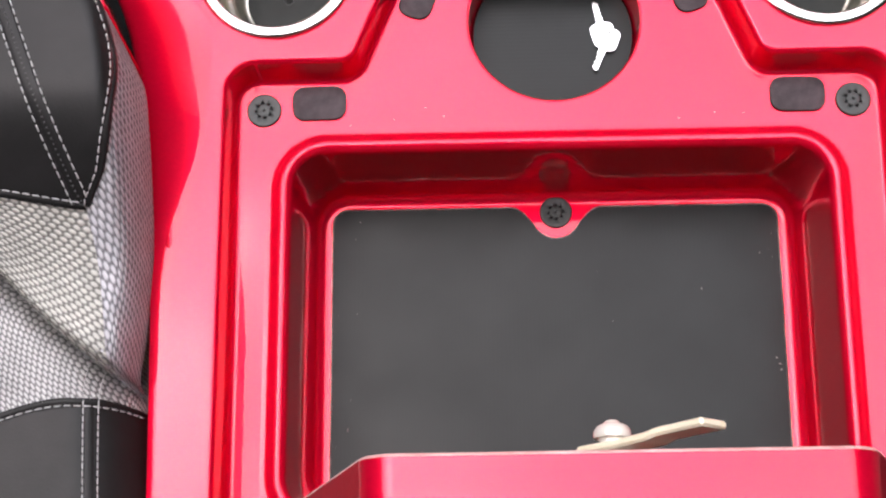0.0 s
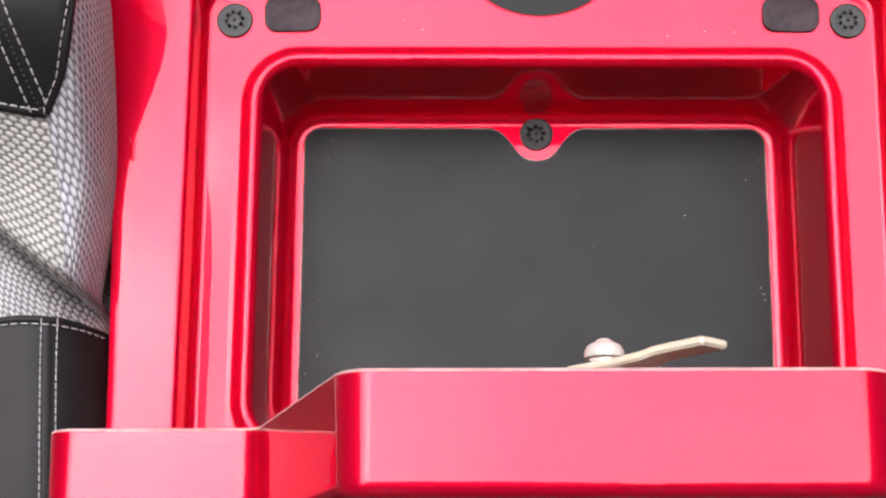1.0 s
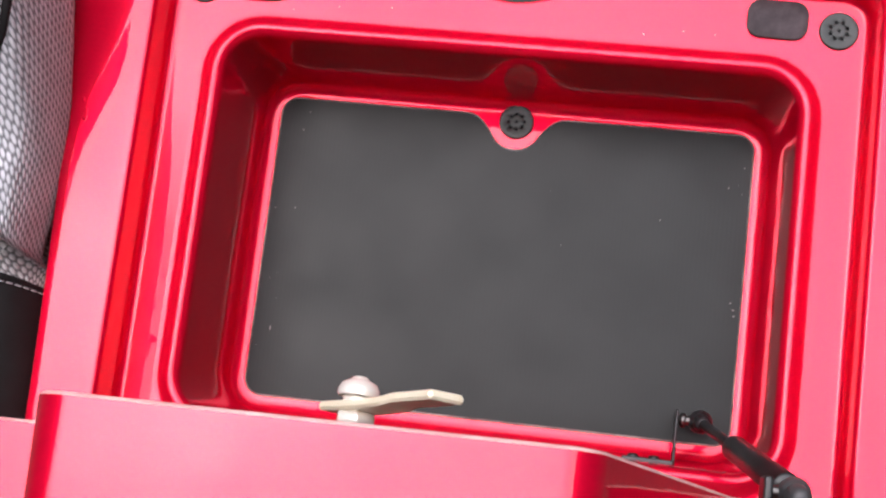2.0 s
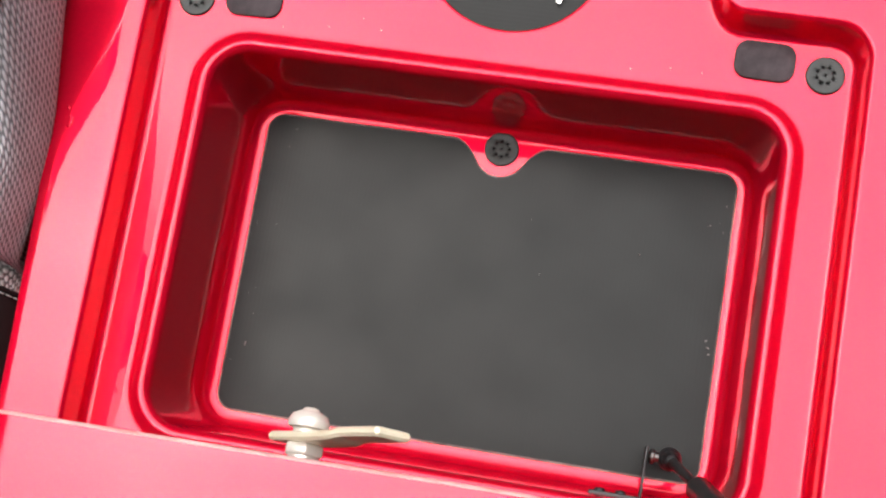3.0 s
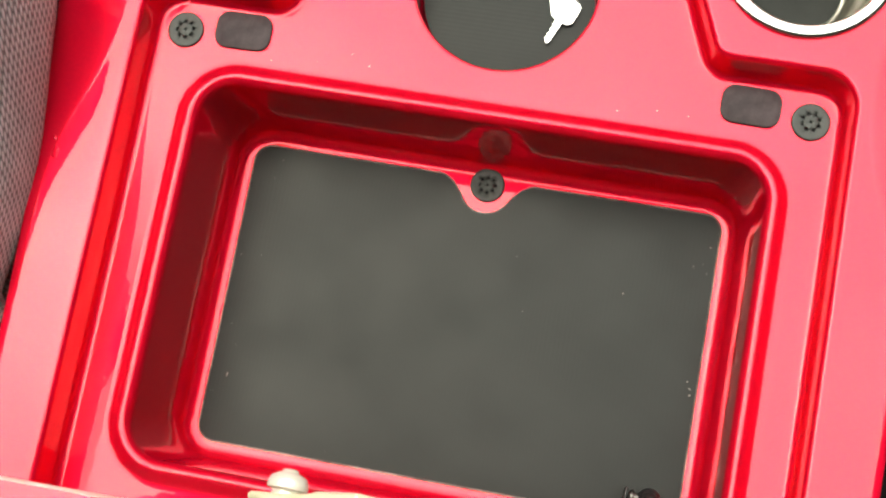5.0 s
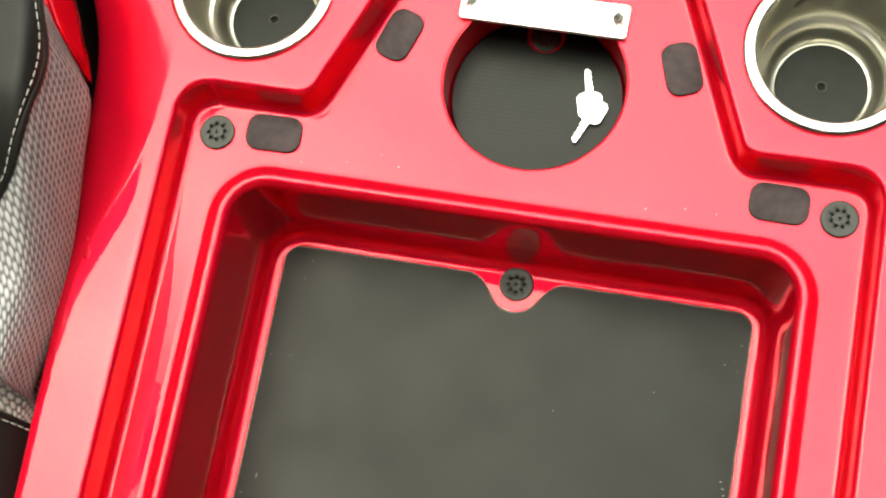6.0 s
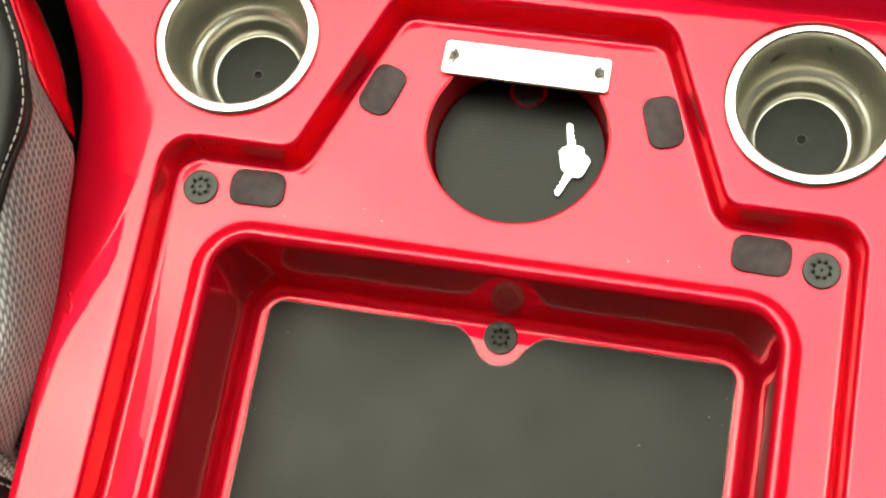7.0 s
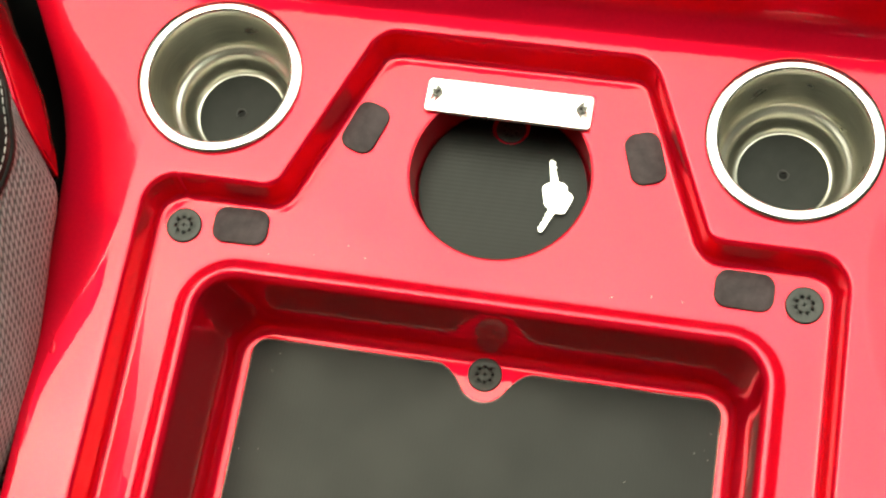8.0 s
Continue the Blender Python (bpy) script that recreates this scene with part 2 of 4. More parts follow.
def profile_loops(bm, corners, profile, seg=8):
    return [loop(bm, rounded(corners, d, seg), z) for d, z in profile]


def lathe(bm, profile, n=48, mat=0):
    """Turns (radius, z) about the z axis; the last point may lie on the axis."""
    rings = [[bm.verts.new((r * math.cos(2 * math.pi * k / n), r * math.sin(2 * math.pi * k / n), z)) for k in range(n)] for r, z in profile if r > 0]
    skin(bm, rings, mat)
    if profile[-1][0] == 0:
        tip = bm.verts.new((0, 0, profile[-1][1]))
        for k in range(n):
            bm.faces.new((rings[-1][k], rings[-1][(k + 1) % n], tip)).material_index = mat
    return rings


def rod(bm, a, b, r, n=16, bevel=0.0, r2=None):
    """A round bar from a to b with softened ends."""
    a, b = Vector(a), Vector(b)
    r2 = r if r2 is None else r2
    way = (b - a)
    length = way.length
    q = way.to_track_quat("Z", "Y").to_matrix()
    bev = bevel or min(r, length) * 0.15
    rings = []
    for rr, z in ((r - bev, 0), (r, bev), (r2, length - bev), (r2 - bev, length)):
        rings.append([bm.verts.new(a + q @ Vector((rr * math.cos(2 * math.pi * k / n), rr * math.sin(2 * math.pi * k / n), z))) for k in range(n)])
    skin(bm, rings)
    bm.faces.new(rings[0][::-1])
    bm.faces.new(rings[-1])


def slab(bm, corners, z0, z1, bevel=0.0008, seg=6, mat=0):
    """A plate with rounded corners and softened upper and lower edges."""
    loops = profile_loops(bm, corners, [(bevel, z0), (0, z0 + bevel), (0, z1 - bevel), (bevel * 0.3, z1 - bevel * 0.3), (bevel, z1)], seg)
    skin(bm, loops, mat)
    fill(bm, [loops[-1]], mat, True)
    fill(bm, [loops[0]], mat, False)


def box(bm, x0, x1, y0, y1, z0, z1, bevel=0.004):
    slab(bm, [(x0, y0, bevel * 1.5), (x1, y0, bevel * 1.5), (x1, y1, bevel * 1.5), (x0, y1, bevel * 1.5)], z0, z1, bevel, 4)


SOFT = {}


def smooth_curve(y, table):
    """Value at y on a softened line through (y, value)."""
    key = tuple(table)
    if key not in SOFT:
        ys, vs = [p[0] for p in table], [p[1] for p in table]
        fine = np.linspace(-0.7, 0.5, 1201)
        SOFT[key] = np.mean([np.interp(fine + o, ys, vs) for o in np.linspace(-0.022, 0.022, 9)], axis=0).tolist()
    at = min(max((y + 0.7) * 1000, 0), 1199)
    k = int(at)
    values = SOFT[key]
    return values[k] + (values[k + 1] - values[k]) * (at - k)


# ---- ground and surroundings ----
GROUND = -0.55
bm = bmesh.new()
bmesh.ops.create_grid(bm, x_segments=8, y_segments=8, size=400)
bmesh.ops.translate(bm, verts=bm.verts, vec=(0, 0, GROUND))
tagged(part("ground", bm, ASPHALT), "dark grey worn asphalt ground", "ground", kind="structure")

# Unseen floor, added and coloured near-black so the side gap looks shaded.
bm = bmesh.new()
box(bm, -0.95, 0.75, -0.75, 0.75, GROUND, -0.42, 0.01)
tagged(part("floor", bm, GAP_BLACK), "unseen near-black floor added to keep the console gap dark", "floor", kind="structure")


def unseen_tree_belt():
    """Unseen tall trees all round, of many leafy clumps with an uneven top against the sky."""
    # Added to block low sky from the paint's reflections.
    rng = random.Random(4)
    verts, faces = [], []
    for k in range(4200):
        a = rng.random() * 2 * math.pi
        # Taller behind the camera, to darken what the bin walls mirror.
        near = min(max((math.cos(a + 1.17) - 0.1) / 0.45, 0), 1)
        top = 50 - 17 * math.sin(a) - 1 * math.cos(a) + 12 * near * near * (3 - 2 * near) + 3 * math.sin(3 * a + 1) + 3 * math.exp(-((a - 2.3) / 0.25) ** 2) + 3 * math.sin(7 * a) + 2 * math.sin(17 * a)
        up = radians(-3 + (top + 3) * rng.random() ** 0.8)
        d = 19 + 4 * rng.random()
        s = 0.7 + 1.0 * rng.random()
        c = Vector((d * math.cos(up) * math.cos(a), d * math.cos(up) * math.sin(a), d * math.sin(up)))
        n0 = len(verts)
        for q in ((1, 0, 0), (-1, 0, 0), (0, 1, 0), (0, -1, 0), (0, 0, 1), (0, 0, -1)):
            verts.append(c + Vector(q) * s * rng.uniform(0.7, 1.3) + Vector((rng.uniform(-1, 1), rng.uniform(-1, 1), rng.uniform(-1, 1))) * 0.4 * s)
        faces += [(n0 + x, n0 + y, n0 + z) for x in (0, 1) for y in (2, 3) for z in (4, 5)]
    me = bpy.data.meshes.new("backdrop")
    me.from_pydata(verts, [], faces)
    me.materials.append(LEAF)
    return tagged(new("backdrop", me), "unseen dense green trees added all round to block low sky", "trees", kind="structure")


unseen_tree_belt()

# ---- the red console ----
DECK = 0.027
FLAT_EDGE = [(-0.5, 0.257), (-0.3, 0.258), (-0.16, 0.2605), (-0.132, 0.2615), (-0.11, 0.2605), (-0.079, 0.2565), (-0.045, 0.2448), (-0.014, 0.2403), (0.018, 0.2360), (0.039, 0.2335), (0.055, 0.2385), (0.068, 0.250), (0.088, 0.2685), (0.105, 0.2928), (0.15, 0.320), (0.2, 0.350), (0.4, 0.470)]
OUTER_EDGE = [(-0.5, 0.2615), (-0.25, 0.2640), (-0.15, 0.2665), (-0.1, 0.2695), (-0.05, 0.2775), (0.0, 0.2840), (0.045, 0.2908), (0.0775, 0.3008), (0.1055, 0.3135), (0.146, 0.336), (0.22, 0.382), (0.4, 0.49)]
TRAY = [(-0.2235, -0.375, 0.02), (0.2235, -0.375, 0.02), (0.2235, 0.0265, 0.022), (0.1385, 0.0265, 0.012), (0.0905, 0.1445, 0.020),
        (-0.0905, 0.1445, 0.020), (-0.1385, 0.0265, 0.012), (-0.2235, 0.0265, 0.022)]
BIN = [(-0.184, -0.277, 0.028), (0.184, -0.277, 0.028), (0.184, -0.0275, 0.028), (-0.184, -0.0275, 0.028)]
POCKET = (0.0, 0.0635, 0.059)
CUPS = ((-0.190, 0.097), (0.182, 0.098))
CUP_HOLE = 0.049

console = thing("console", "glossy red moulded centre console with an open storage bin", "console")


def flat_limit(y):
    """How far out the deck stays level before its edge begins to turn down."""
    return max(1.2 * smooth_curve(y, FLAT_EDGE) - 0.2 * smooth_curve(y, OUTER_EDGE), 0.2300)


def build_deck():
    bm = bmesh.new()
    ys = np.linspace(-0.42, 0.157, 60)
    outline = [(-flat_limit(y), y) for y in ys[::-1]] + [(flat_limit(y), y) for y in ys]
    outer = loop(bm, outline, DECK)
    holes = [loop(bm, rounded(TRAY, -0.005, 10), DECK)] + [loop(bm, circle(x, y, CUP_HOLE), DECK) for x, y in CUPS]
    fill(bm, [outer] + holes)
    for (x, y), hole in zip(CUPS, holes[1:]):
        skin(bm, [loop(bm, circle(x, y, CUP_HOLE), DECK - 0.0002), loop(bm, circle(x, y, CUP_HOLE), DECK - 0.006)])
    return part("deck", bm, PAINT, console, weighted=True)


def build_side(side):
    bm = bmesh.new()
    ys = np.linspace(-0.42, 0.25, 72)
    rows = []
    for y in ys:
        xb, xo = smooth_curve(y, FLAT_EDGE), smooth_curve(y, OUTER_EDGE)
        w = xo - xb
        h = 0.36 * w
        start = flat_limit(y)
        pts = [(start - 0.002, DECK), (start, DECK), ((start + xb) / 2, DECK - 0.006 * w)]
        # a slow turn from the level deck, then a slope that steepens outwards
        for u, fall in ((0.0, 0.0156), (0.15, 0.0354), (0.29, 0.06), (0.45, 0.097), (0.6, 0.139), (0.75, 0.189), (0.87, 0.238), (0.95, 0.285), (1.0, 0.36)):
            pts.append((xb + w * u, DECK - w * fall))
        pts += [(xo + 0.001, DECK - h - 0.05), (xo + 0.001, -0.42)]
        rows.append([bm.verts.new((side * x, y, z - (0.0004 if k == 0 else 0))) for k, (x, z) in enumerate(pts)])
    skin(bm, rows, closed=False)
    bmesh.ops.recalc_face_normals(bm, faces=bm.faces)
    return part("side_panel", bm, PAINT, console)


def build_tray():
    bm = bmesh.new()
    prof = [(-0.005, DECK), (-0.002, DECK)] + [(-0.002 + 0.004 * math.sin(radians(a)), DECK - 0.004 * (1 - math.cos(radians(a)))) for a in (12, 24, 36, 48, 60, 72, 80)]
    prof += [(prof[-1][0] + (0.0042 - prof[-1][0]) * u, prof[-1][1] + (0.0055 - prof[-1][1]) * u) for u in (0.25, 0.5, 0.75)] + [(0.0042, 0.0055)] + [(0.0042 + 0.0055 * (1 - math.cos(radians(a))), 0.0050 - 0.0050 * math.sin(radians(a))) for a in (30, 45, 60, 75, 90)] + [(0.0160, 0.0)]
    loops = profile_loops(bm, TRAY, prof, 10)
    skin(bm, loops)
    px, py, pr = POCKET
    fill(bm, [loops[-1], loop(bm, rounded(BIN, -0.013, 10), 0.0), loop(bm, circle(px, py, pr + 0.004), 0.0)])
    # beside the seat the floor sags towards its wall, more so near the hinge
    for y in np.arange(-0.36, 0.0, 0.02):
        bmesh.ops.bisect_plane(bm, geom=list(bm.verts) + list(bm.edges) + list(bm.faces), plane_co=(0, y, 0), plane_no=(0, 1, 0))
    for x in (-0.1965, -0.2015, -0.2070):
        bmesh.ops.bisect_plane(bm, geom=list(bm.verts) + list(bm.edges) + list(bm.faces), plane_co=(x, 0, 0), plane_no=(1, 0, 0))
    for v in bm.verts:
        if v.co.x < -0.1965 and v.co.z < 0.006:
            along = min(max((-0.03 - v.co.y) / 0.13, 0.0), 1.0)
            v.co.z -= 0.15 * min(-0.1965 - v.co.x, 0.0180) * along * along * (3 - 2 * along)
    return part("tray", bm, PAINT, console, "recessed red tray holding the lid's edge", weighted=True)


def build_bin():
    bm = bmesh.new()
    low = [(-0.1645, -0.2570, 0.016), (0.1645, -0.2570, 0.016), (0.1645, -0.0440, 0.016), (-0.1645, -0.0440, 0.016)]
    prof = [(-0.013, 0), (-0.0105, 0.0), (-0.009, 0.0004), (-0.0075, 0.0013), (-0.006, 0.0026), (-0.0045, 0.0038), (-0.003, 0.0046), (-0.0015, 0.005),
            (0, 0.0048), (0.0015, 0.0041), (0.0028, 0.0029), (0.0037, 0.0012), (0.0042, -0.001), (0.0045, -0.004)]
    foot = [(-0.0097, -0.076), (-0.0092, -0.081)] + [(-0.009 * math.cos(radians(a)), -0.0835 - 0.009 * math.sin(radians(a))) for a in (10, 25, 40, 55, 70, 82, 90)] + [(0.002, -0.0925)]
    upper, lower = profile_loops(bm, BIN, prof, 12), profile_loops(bm, low, foot, 12)
    between = [[bm.verts.new(a.co.lerp(b.co, u)) for a, b in zip(upper[-1], lower[0])] for u in np.linspace(0, 1, 9)[1:-1]]
    loops = upper + between + lower
    skin(bm, loops)
    fill(bm, [loops[-1]])
    return part("storage_bin", bm, PAINT, console, "deep red storage bin with a raised lip", weighted=True)


def build_pocket():
    bm = bmesh.new()
    px, py, pr = POCKET
    prof = [(pr + 0.004, 0), (pr + 0.002, 0), (pr + 0.001, -0.0003), (pr + 0.0003, -0.0012), (pr, -0.0025), (pr - 0.001, -0.029), (pr - 0.002, -0.0318), (pr - 0.004, -0.033), (pr - 0.006, -0.033), (0, -0.033)]
    lathe(bm, prof, 72)
    bmesh.ops.recalc_face_normals(bm, faces=bm.faces)
    for f in bm.faces:
        if f.normal.z < -0.5:
            f.normal_flip()
    bmesh.ops.translate(bm, verts=bm.verts, vec=(px, py, 0))
    return part("round_pocket", bm, PAINT, console, "round red pocket sunk in the tray", weighted=True)


def build_back():
    """The upright at the far end of the deck, with a soft cove at its foot."""
    bm = bmesh.new()
    prof = [(0.1572, DECK), (0.1590, DECK + 0.0006), (0.1615, DECK + 0.0022), (0.168, DECK + 0.0062), (0.1715, DECK + 0.0088), (0.1742, DECK + 0.0125), (0.1762, DECK + 0.0185),
            (0.1775, DECK + 0.027), (0.1785, DECK + 0.045), (0.1800, 0.088), (0.1815, 0.0945), (0.1850, 0.0985), (0.1900, 0.0995), (0.1960, 0.0985), (0.2, 0.093), (0.202, -0.05)]
    rows = [[bm.verts.new((x, y, z)) for y, z in prof] for x in np.linspace(-0.262, 0.262, 24)]
    skin(bm, rows, closed=False)
    bmesh.ops.recalc_face_normals(bm, faces=bm.faces)
    bm.faces.new([v for v in rows[0]])
    bm.faces.new([v for v in rows[-1]][::-1])
    return part("upright_panel", bm, PAINT, console, "glossy red upright panel behind the deck", weighted=True)


build_deck()
build_side(1)
build_side(-1)
build_tray()
build_bin()
build_pocket()
build_back()
bm = bmesh.new()
box(bm, -0.255, 0.255, -0.425, -0.4202, -0.42, DECK - 0.002, 0.002)
part("front_panel", bm, PAINT, console)


def build_paint_run(x, y, long, wide, high, turn):
    """A small tear-shaped run in the gelcoat, steeper towards the seat."""
    bm = bmesh.new()
    rings = []
    for u, h in ((1.0, -0.0003), (0.97, 0.0), (0.8, 0.45), (0.55, 0.85), (0.25, 1.0)):
        ring = []
        for k in range(24):
            a = 2 * math.pi * k / 24
            px, py = u * wide * math.cos(a) + (1 - u) * wide * 0.75, u * long * math.sin(a) * (1 + 0.25 * math.cos(2 * a + 0.6))
            ring.append(bm.verts.new((px, py, h if h < 0 else h * high)))
        rings.append(ring)
    skin(bm, rings)
    bm.faces.new(rings[-1])
    ob = part("paint_run", bm, PAINT, console, "small hardened run in the red paint")
    ob.matrix_local = pose(x, y, DECK, 0, 0, turn)


build_paint_run(-0.2560, -0.0985, 0.0052, 0.0022, 0.0004, -4)
build_paint_run(-0.2585, -0.0895, 0.0022, 0.0009, 0.0002, 20)


# ---- rubber mats ----
def build_bin_mat():
    """A mat that fits the bin's floor, notched round the drain."""
    bm = bmesh.new()
    x1, y0, y1, r = 0.1628, -0.2548, -0.0458, 0.012

    def with_notch(d):
        pts = rounded([(-x1, y0, r), (x1, y0, r), (x1, y1, r), (-x1, y1, r)], d, 6)
        cut = []
        for x in np.linspace(0.036, -0.034, 57):
            a = abs(x - 0.0015)
            deep = 0.0057 + math.sqrt(0.0178 ** 2 - min(a, 0.0145) ** 2) if a < 0.0145 else 0.0160 * max(0, (0.034 - a) / 0.0195) ** 2
            cut.append((float(x), y1 - d - deep))
        return pts[:21] + cut + pts[21:]

    loops = [loop(bm, with_notch(d), z) for d, z in ((0, -0.0924), (0, -0.0900), (0.0011, -0.0892))]
    skin(bm, loops, 1)
    fill(bm, [loops[-1]], 0)
    return tagged(part("bin_mat", bm, [MAT_Y, MAT_EDGE], smooth=False), "black ribbed rubber mat on the bin floor", "mat")


def build_pocket_mat():
    """A round mat with a bite taken out at the drain."""
    bm = bmesh.new()
    px, py, pr = POCKET
    hx, hy, hr = px - 0.001, py + 0.0455, 0.0130

    def outline(d):
        r, h = pr - 0.0026 - d, hr + d
        # angle, seen from the pocket's centre, at which the two circles meet
        gap = math.hypot(hx - px, hy - py)
        turn = math.acos((r * r + gap * gap - h * h) / (2 * r * gap))
        back = math.acos((h * h + gap * gap - r * r) / (2 * h * gap))
        way = math.atan2(hy - py, hx - px)
        pts = [(px + r * math.cos(a), py + r * math.sin(a)) for a in np.linspace(way + turn, way + 2 * math.pi - turn, 90)]
        bite = [(hx + h * math.cos(a), hy + h * math.sin(a)) for a in np.linspace(way + math.pi + back, way + math.pi - back, 26)]
        return pts + bite[1:-1]

    shape = outline(0)
    top = loop(bm, shape, -0.0299)
    skin(bm, [loop(bm, shape, -0.0329), top])
    fill(bm, [top])
    return tagged(part("pocket_mat", bm, MAT_X, smooth=False), "round black ribbed rubber mat in the pocket", "mat")


build_bin_mat()
build_pocket_mat()


def build_dust():
    """Loose flecks of dust and lint, thickest along the mat's edges."""
    rng = random.Random(11)
    bm = bmesh.new()
    for k in range(22):
        edge = rng.random() < 0.75
        x = rng.choice((-1, 1)) * (0.158 - 0.02 * rng.random() ** 2) if edge else rng.uniform(-0.15, 0.15)
        y = rng.uniform(-0.25, -0.052)
        size, turn = 0.0002 + 0.0004 * rng.random() ** 2, rng.uniform(0, 3.1)
        long = 1 + 2.5 * rng.random() ** 3
        rim, top = [], []
        for q in range(5):
            a = q * 1.2566 + rng.uniform(-0.3, 0.3)
            u, v = size * long * math.cos(a), size * math.sin(a)
            px, py = x + u * math.cos(turn) - v * math.sin(turn), y + u * math.sin(turn) + v * math.cos(turn)
            rim.append(bm.verts.new((px, py, -0.0892)))
            top.append(bm.verts.new((x + (px - x) * 0.6, y + (py - y) * 0.6, -0.0892 + size * 0.5)))
        skin(bm, [rim, top])
        bm.faces.new(top)
    return tagged(part("dust", bm, LINT, smooth=False), "pale flecks of dust and lint on the mat", "dust", kind="stuff")


def build_tray_dust():
    """A few pale specks lying on the tray's floor."""
    rng = random.Random(5)
    bm = bmesh.new()
    for k in range(9):
        x, y = rng.choice((-1, 1)) * rng.uniform(0.06, 0.20), rng.uniform(-0.012, 0.012)
        size = 0.0003 + 0.0003 * rng.random()
        rim = [bm.verts.new((x + size * rng.uniform(0.6, 1.3) * math.cos(q), y + size * rng.uniform(0.6, 1.3) * math.sin(q), 0.0)) for q in (0, 1.1, 2.4, 3.5, 5.0)]
        top = [bm.verts.new((x + (v.co.x - x) * 0.6, y + (v.co.y - y) * 0.6, size * 0.6)) for v in rim]
        skin(bm, [rim, top])
        bm.faces.new(top)
    return tagged(part("dust", bm, LINT, smooth=False), "pale specks of dust on the red tray", "dust", kind="stuff")


LINT = mottled("lint", (0.16, 0.15, 0.14), (0.34, 0.33, 0.31), 0.9, 300.0, 900.0)
build_dust()
build_tray_dust()


# ---- drain grommets, pads, strike plate ----
def build_drain(x, y, z, turn=0.0, size=1.0):
    base = thing("drain_grommet", "round dark grey rubber drain grommet with small holes", "drain", "drain grommets", pose(x, y, z, 0, 0, turn))
    bm = bmesh.new()
    rings = lathe(bm, [(0.0119 * size, 0.0), (0.0119 * size, 0.0010), (0.0116 * size, 0.0016), (0.0110 * size, 0.0019), (0.0096 * size, 0.0018)], 40)
    spots = [(0.0054 * size * math.cos(k * math.pi / 4), 0.0054 * size * math.sin(k * math.pi / 4), 0.00122 * size) for k in range(8)] + [(0, 0, 0.0009 * size)]
    tops = [loop(bm, circle(*s, 12), 0.0018) for s in spots]
    fill(bm, [rings[-1]] + tops)
    for s, top in zip(spots, tops):
        skin(bm, [top, loop(bm, circle(*s, 12), 0.0004)])
    part("disc", bm, RUBBER, base, weighted=True)
    # A black disc carries the shade seen through the holes.
    bm = bmesh.new()
    fill(bm, [loop(bm, circle(0, 0, 0.0085 * size, 24), 0.0003)])
    part("hole_bottom", bm, HOLE, base, "black disc for the shade below the holes")
    return base


build_drain(-0.2, 0.0, 0.0, 10)
build_drain(0.2, 0.0, 0.0, 22)
build_drain(0.0015, -0.0498, -0.0925, 5)
build_drain(-0.001, 0.1080, -0.033, 15, 0.85)


def build_pad(x, y, turn, w=0.037, h=0.0245):
    bm = bmesh.new()
    slab(bm, [(-w / 2, -h / 2, 0.0085), (w / 2, -h / 2, 0.0085), (w / 2, h / 2, 0.0085), (-w / 2, h / 2, 0.0085)], 0.0, 0.0022, 0.0007)
    ob = part("bumper_pad", bm, PAD)
    ob.matrix_world = pose(x, y, 0, 0, 0, turn)
    return tagged(ob, "brown-grey rubber bumper pad stuck on the red tray", "pad", "bumper pads")


build_pad(-0.162, 0.0045, 1)
build_pad(0.163, 0.0045, -1)
build_pad(-0.0930, 0.0835, 71, 0.036, 0.0235)
build_pad(0.0920, 0.0845, 108, 0.036, 0.0235)


def build_plate():
    plate = thing("strike_plate", "white satin aluminium strike plate screwed over the pocket", "plate", at=pose(-0.0012, 0.1112, 0.0, 0, 0, -0.6))
    bm = bmesh.new()
    w, h, r = 0.0555, 0.0122, 0.0028
    prof = [(0.0006, 0.0005), (0, 0.0011), (0, 0.0032), (0.0003, 0.0037), (0.0009, 0.004)]
    loops = profile_loops(bm, [(-w, -h, r), (w, -h, r), (w, h, r), (-w, h, r)], prof, 6)
    skin(bm, loops)
    holes = [loop(bm, circle(s * 0.0478, 0.0015, 0.0036, 24), 0.004) for s in (-1, 1)]
    fill(bm, [loops[-1]] + holes)
    for s, hole in zip((-1, 1), holes):
        skin(bm, [hole, loop(bm, circle(s * 0.0478, 0.0015, 0.0030, 24), 0.0020)])
    part("plate", bm, ALU, plate, weighted=True)
    for s in (-1, 1):
        bm = bmesh.new()
        lathe(bm, [(0.0029, 0.0018), (0.0029, 0.0030), (0.0025, 0.0037), (0.0015, 0.0039), (0.0012, 0.0026), (0, 0.0024)], 20)
        bmesh.ops.translate(bm, verts=bm.verts, vec=(s * 0.0478, 0.0015, 0))
        part("screw", bm, DULL, plate, "small socket-head screw")
    return plate


build_plate()


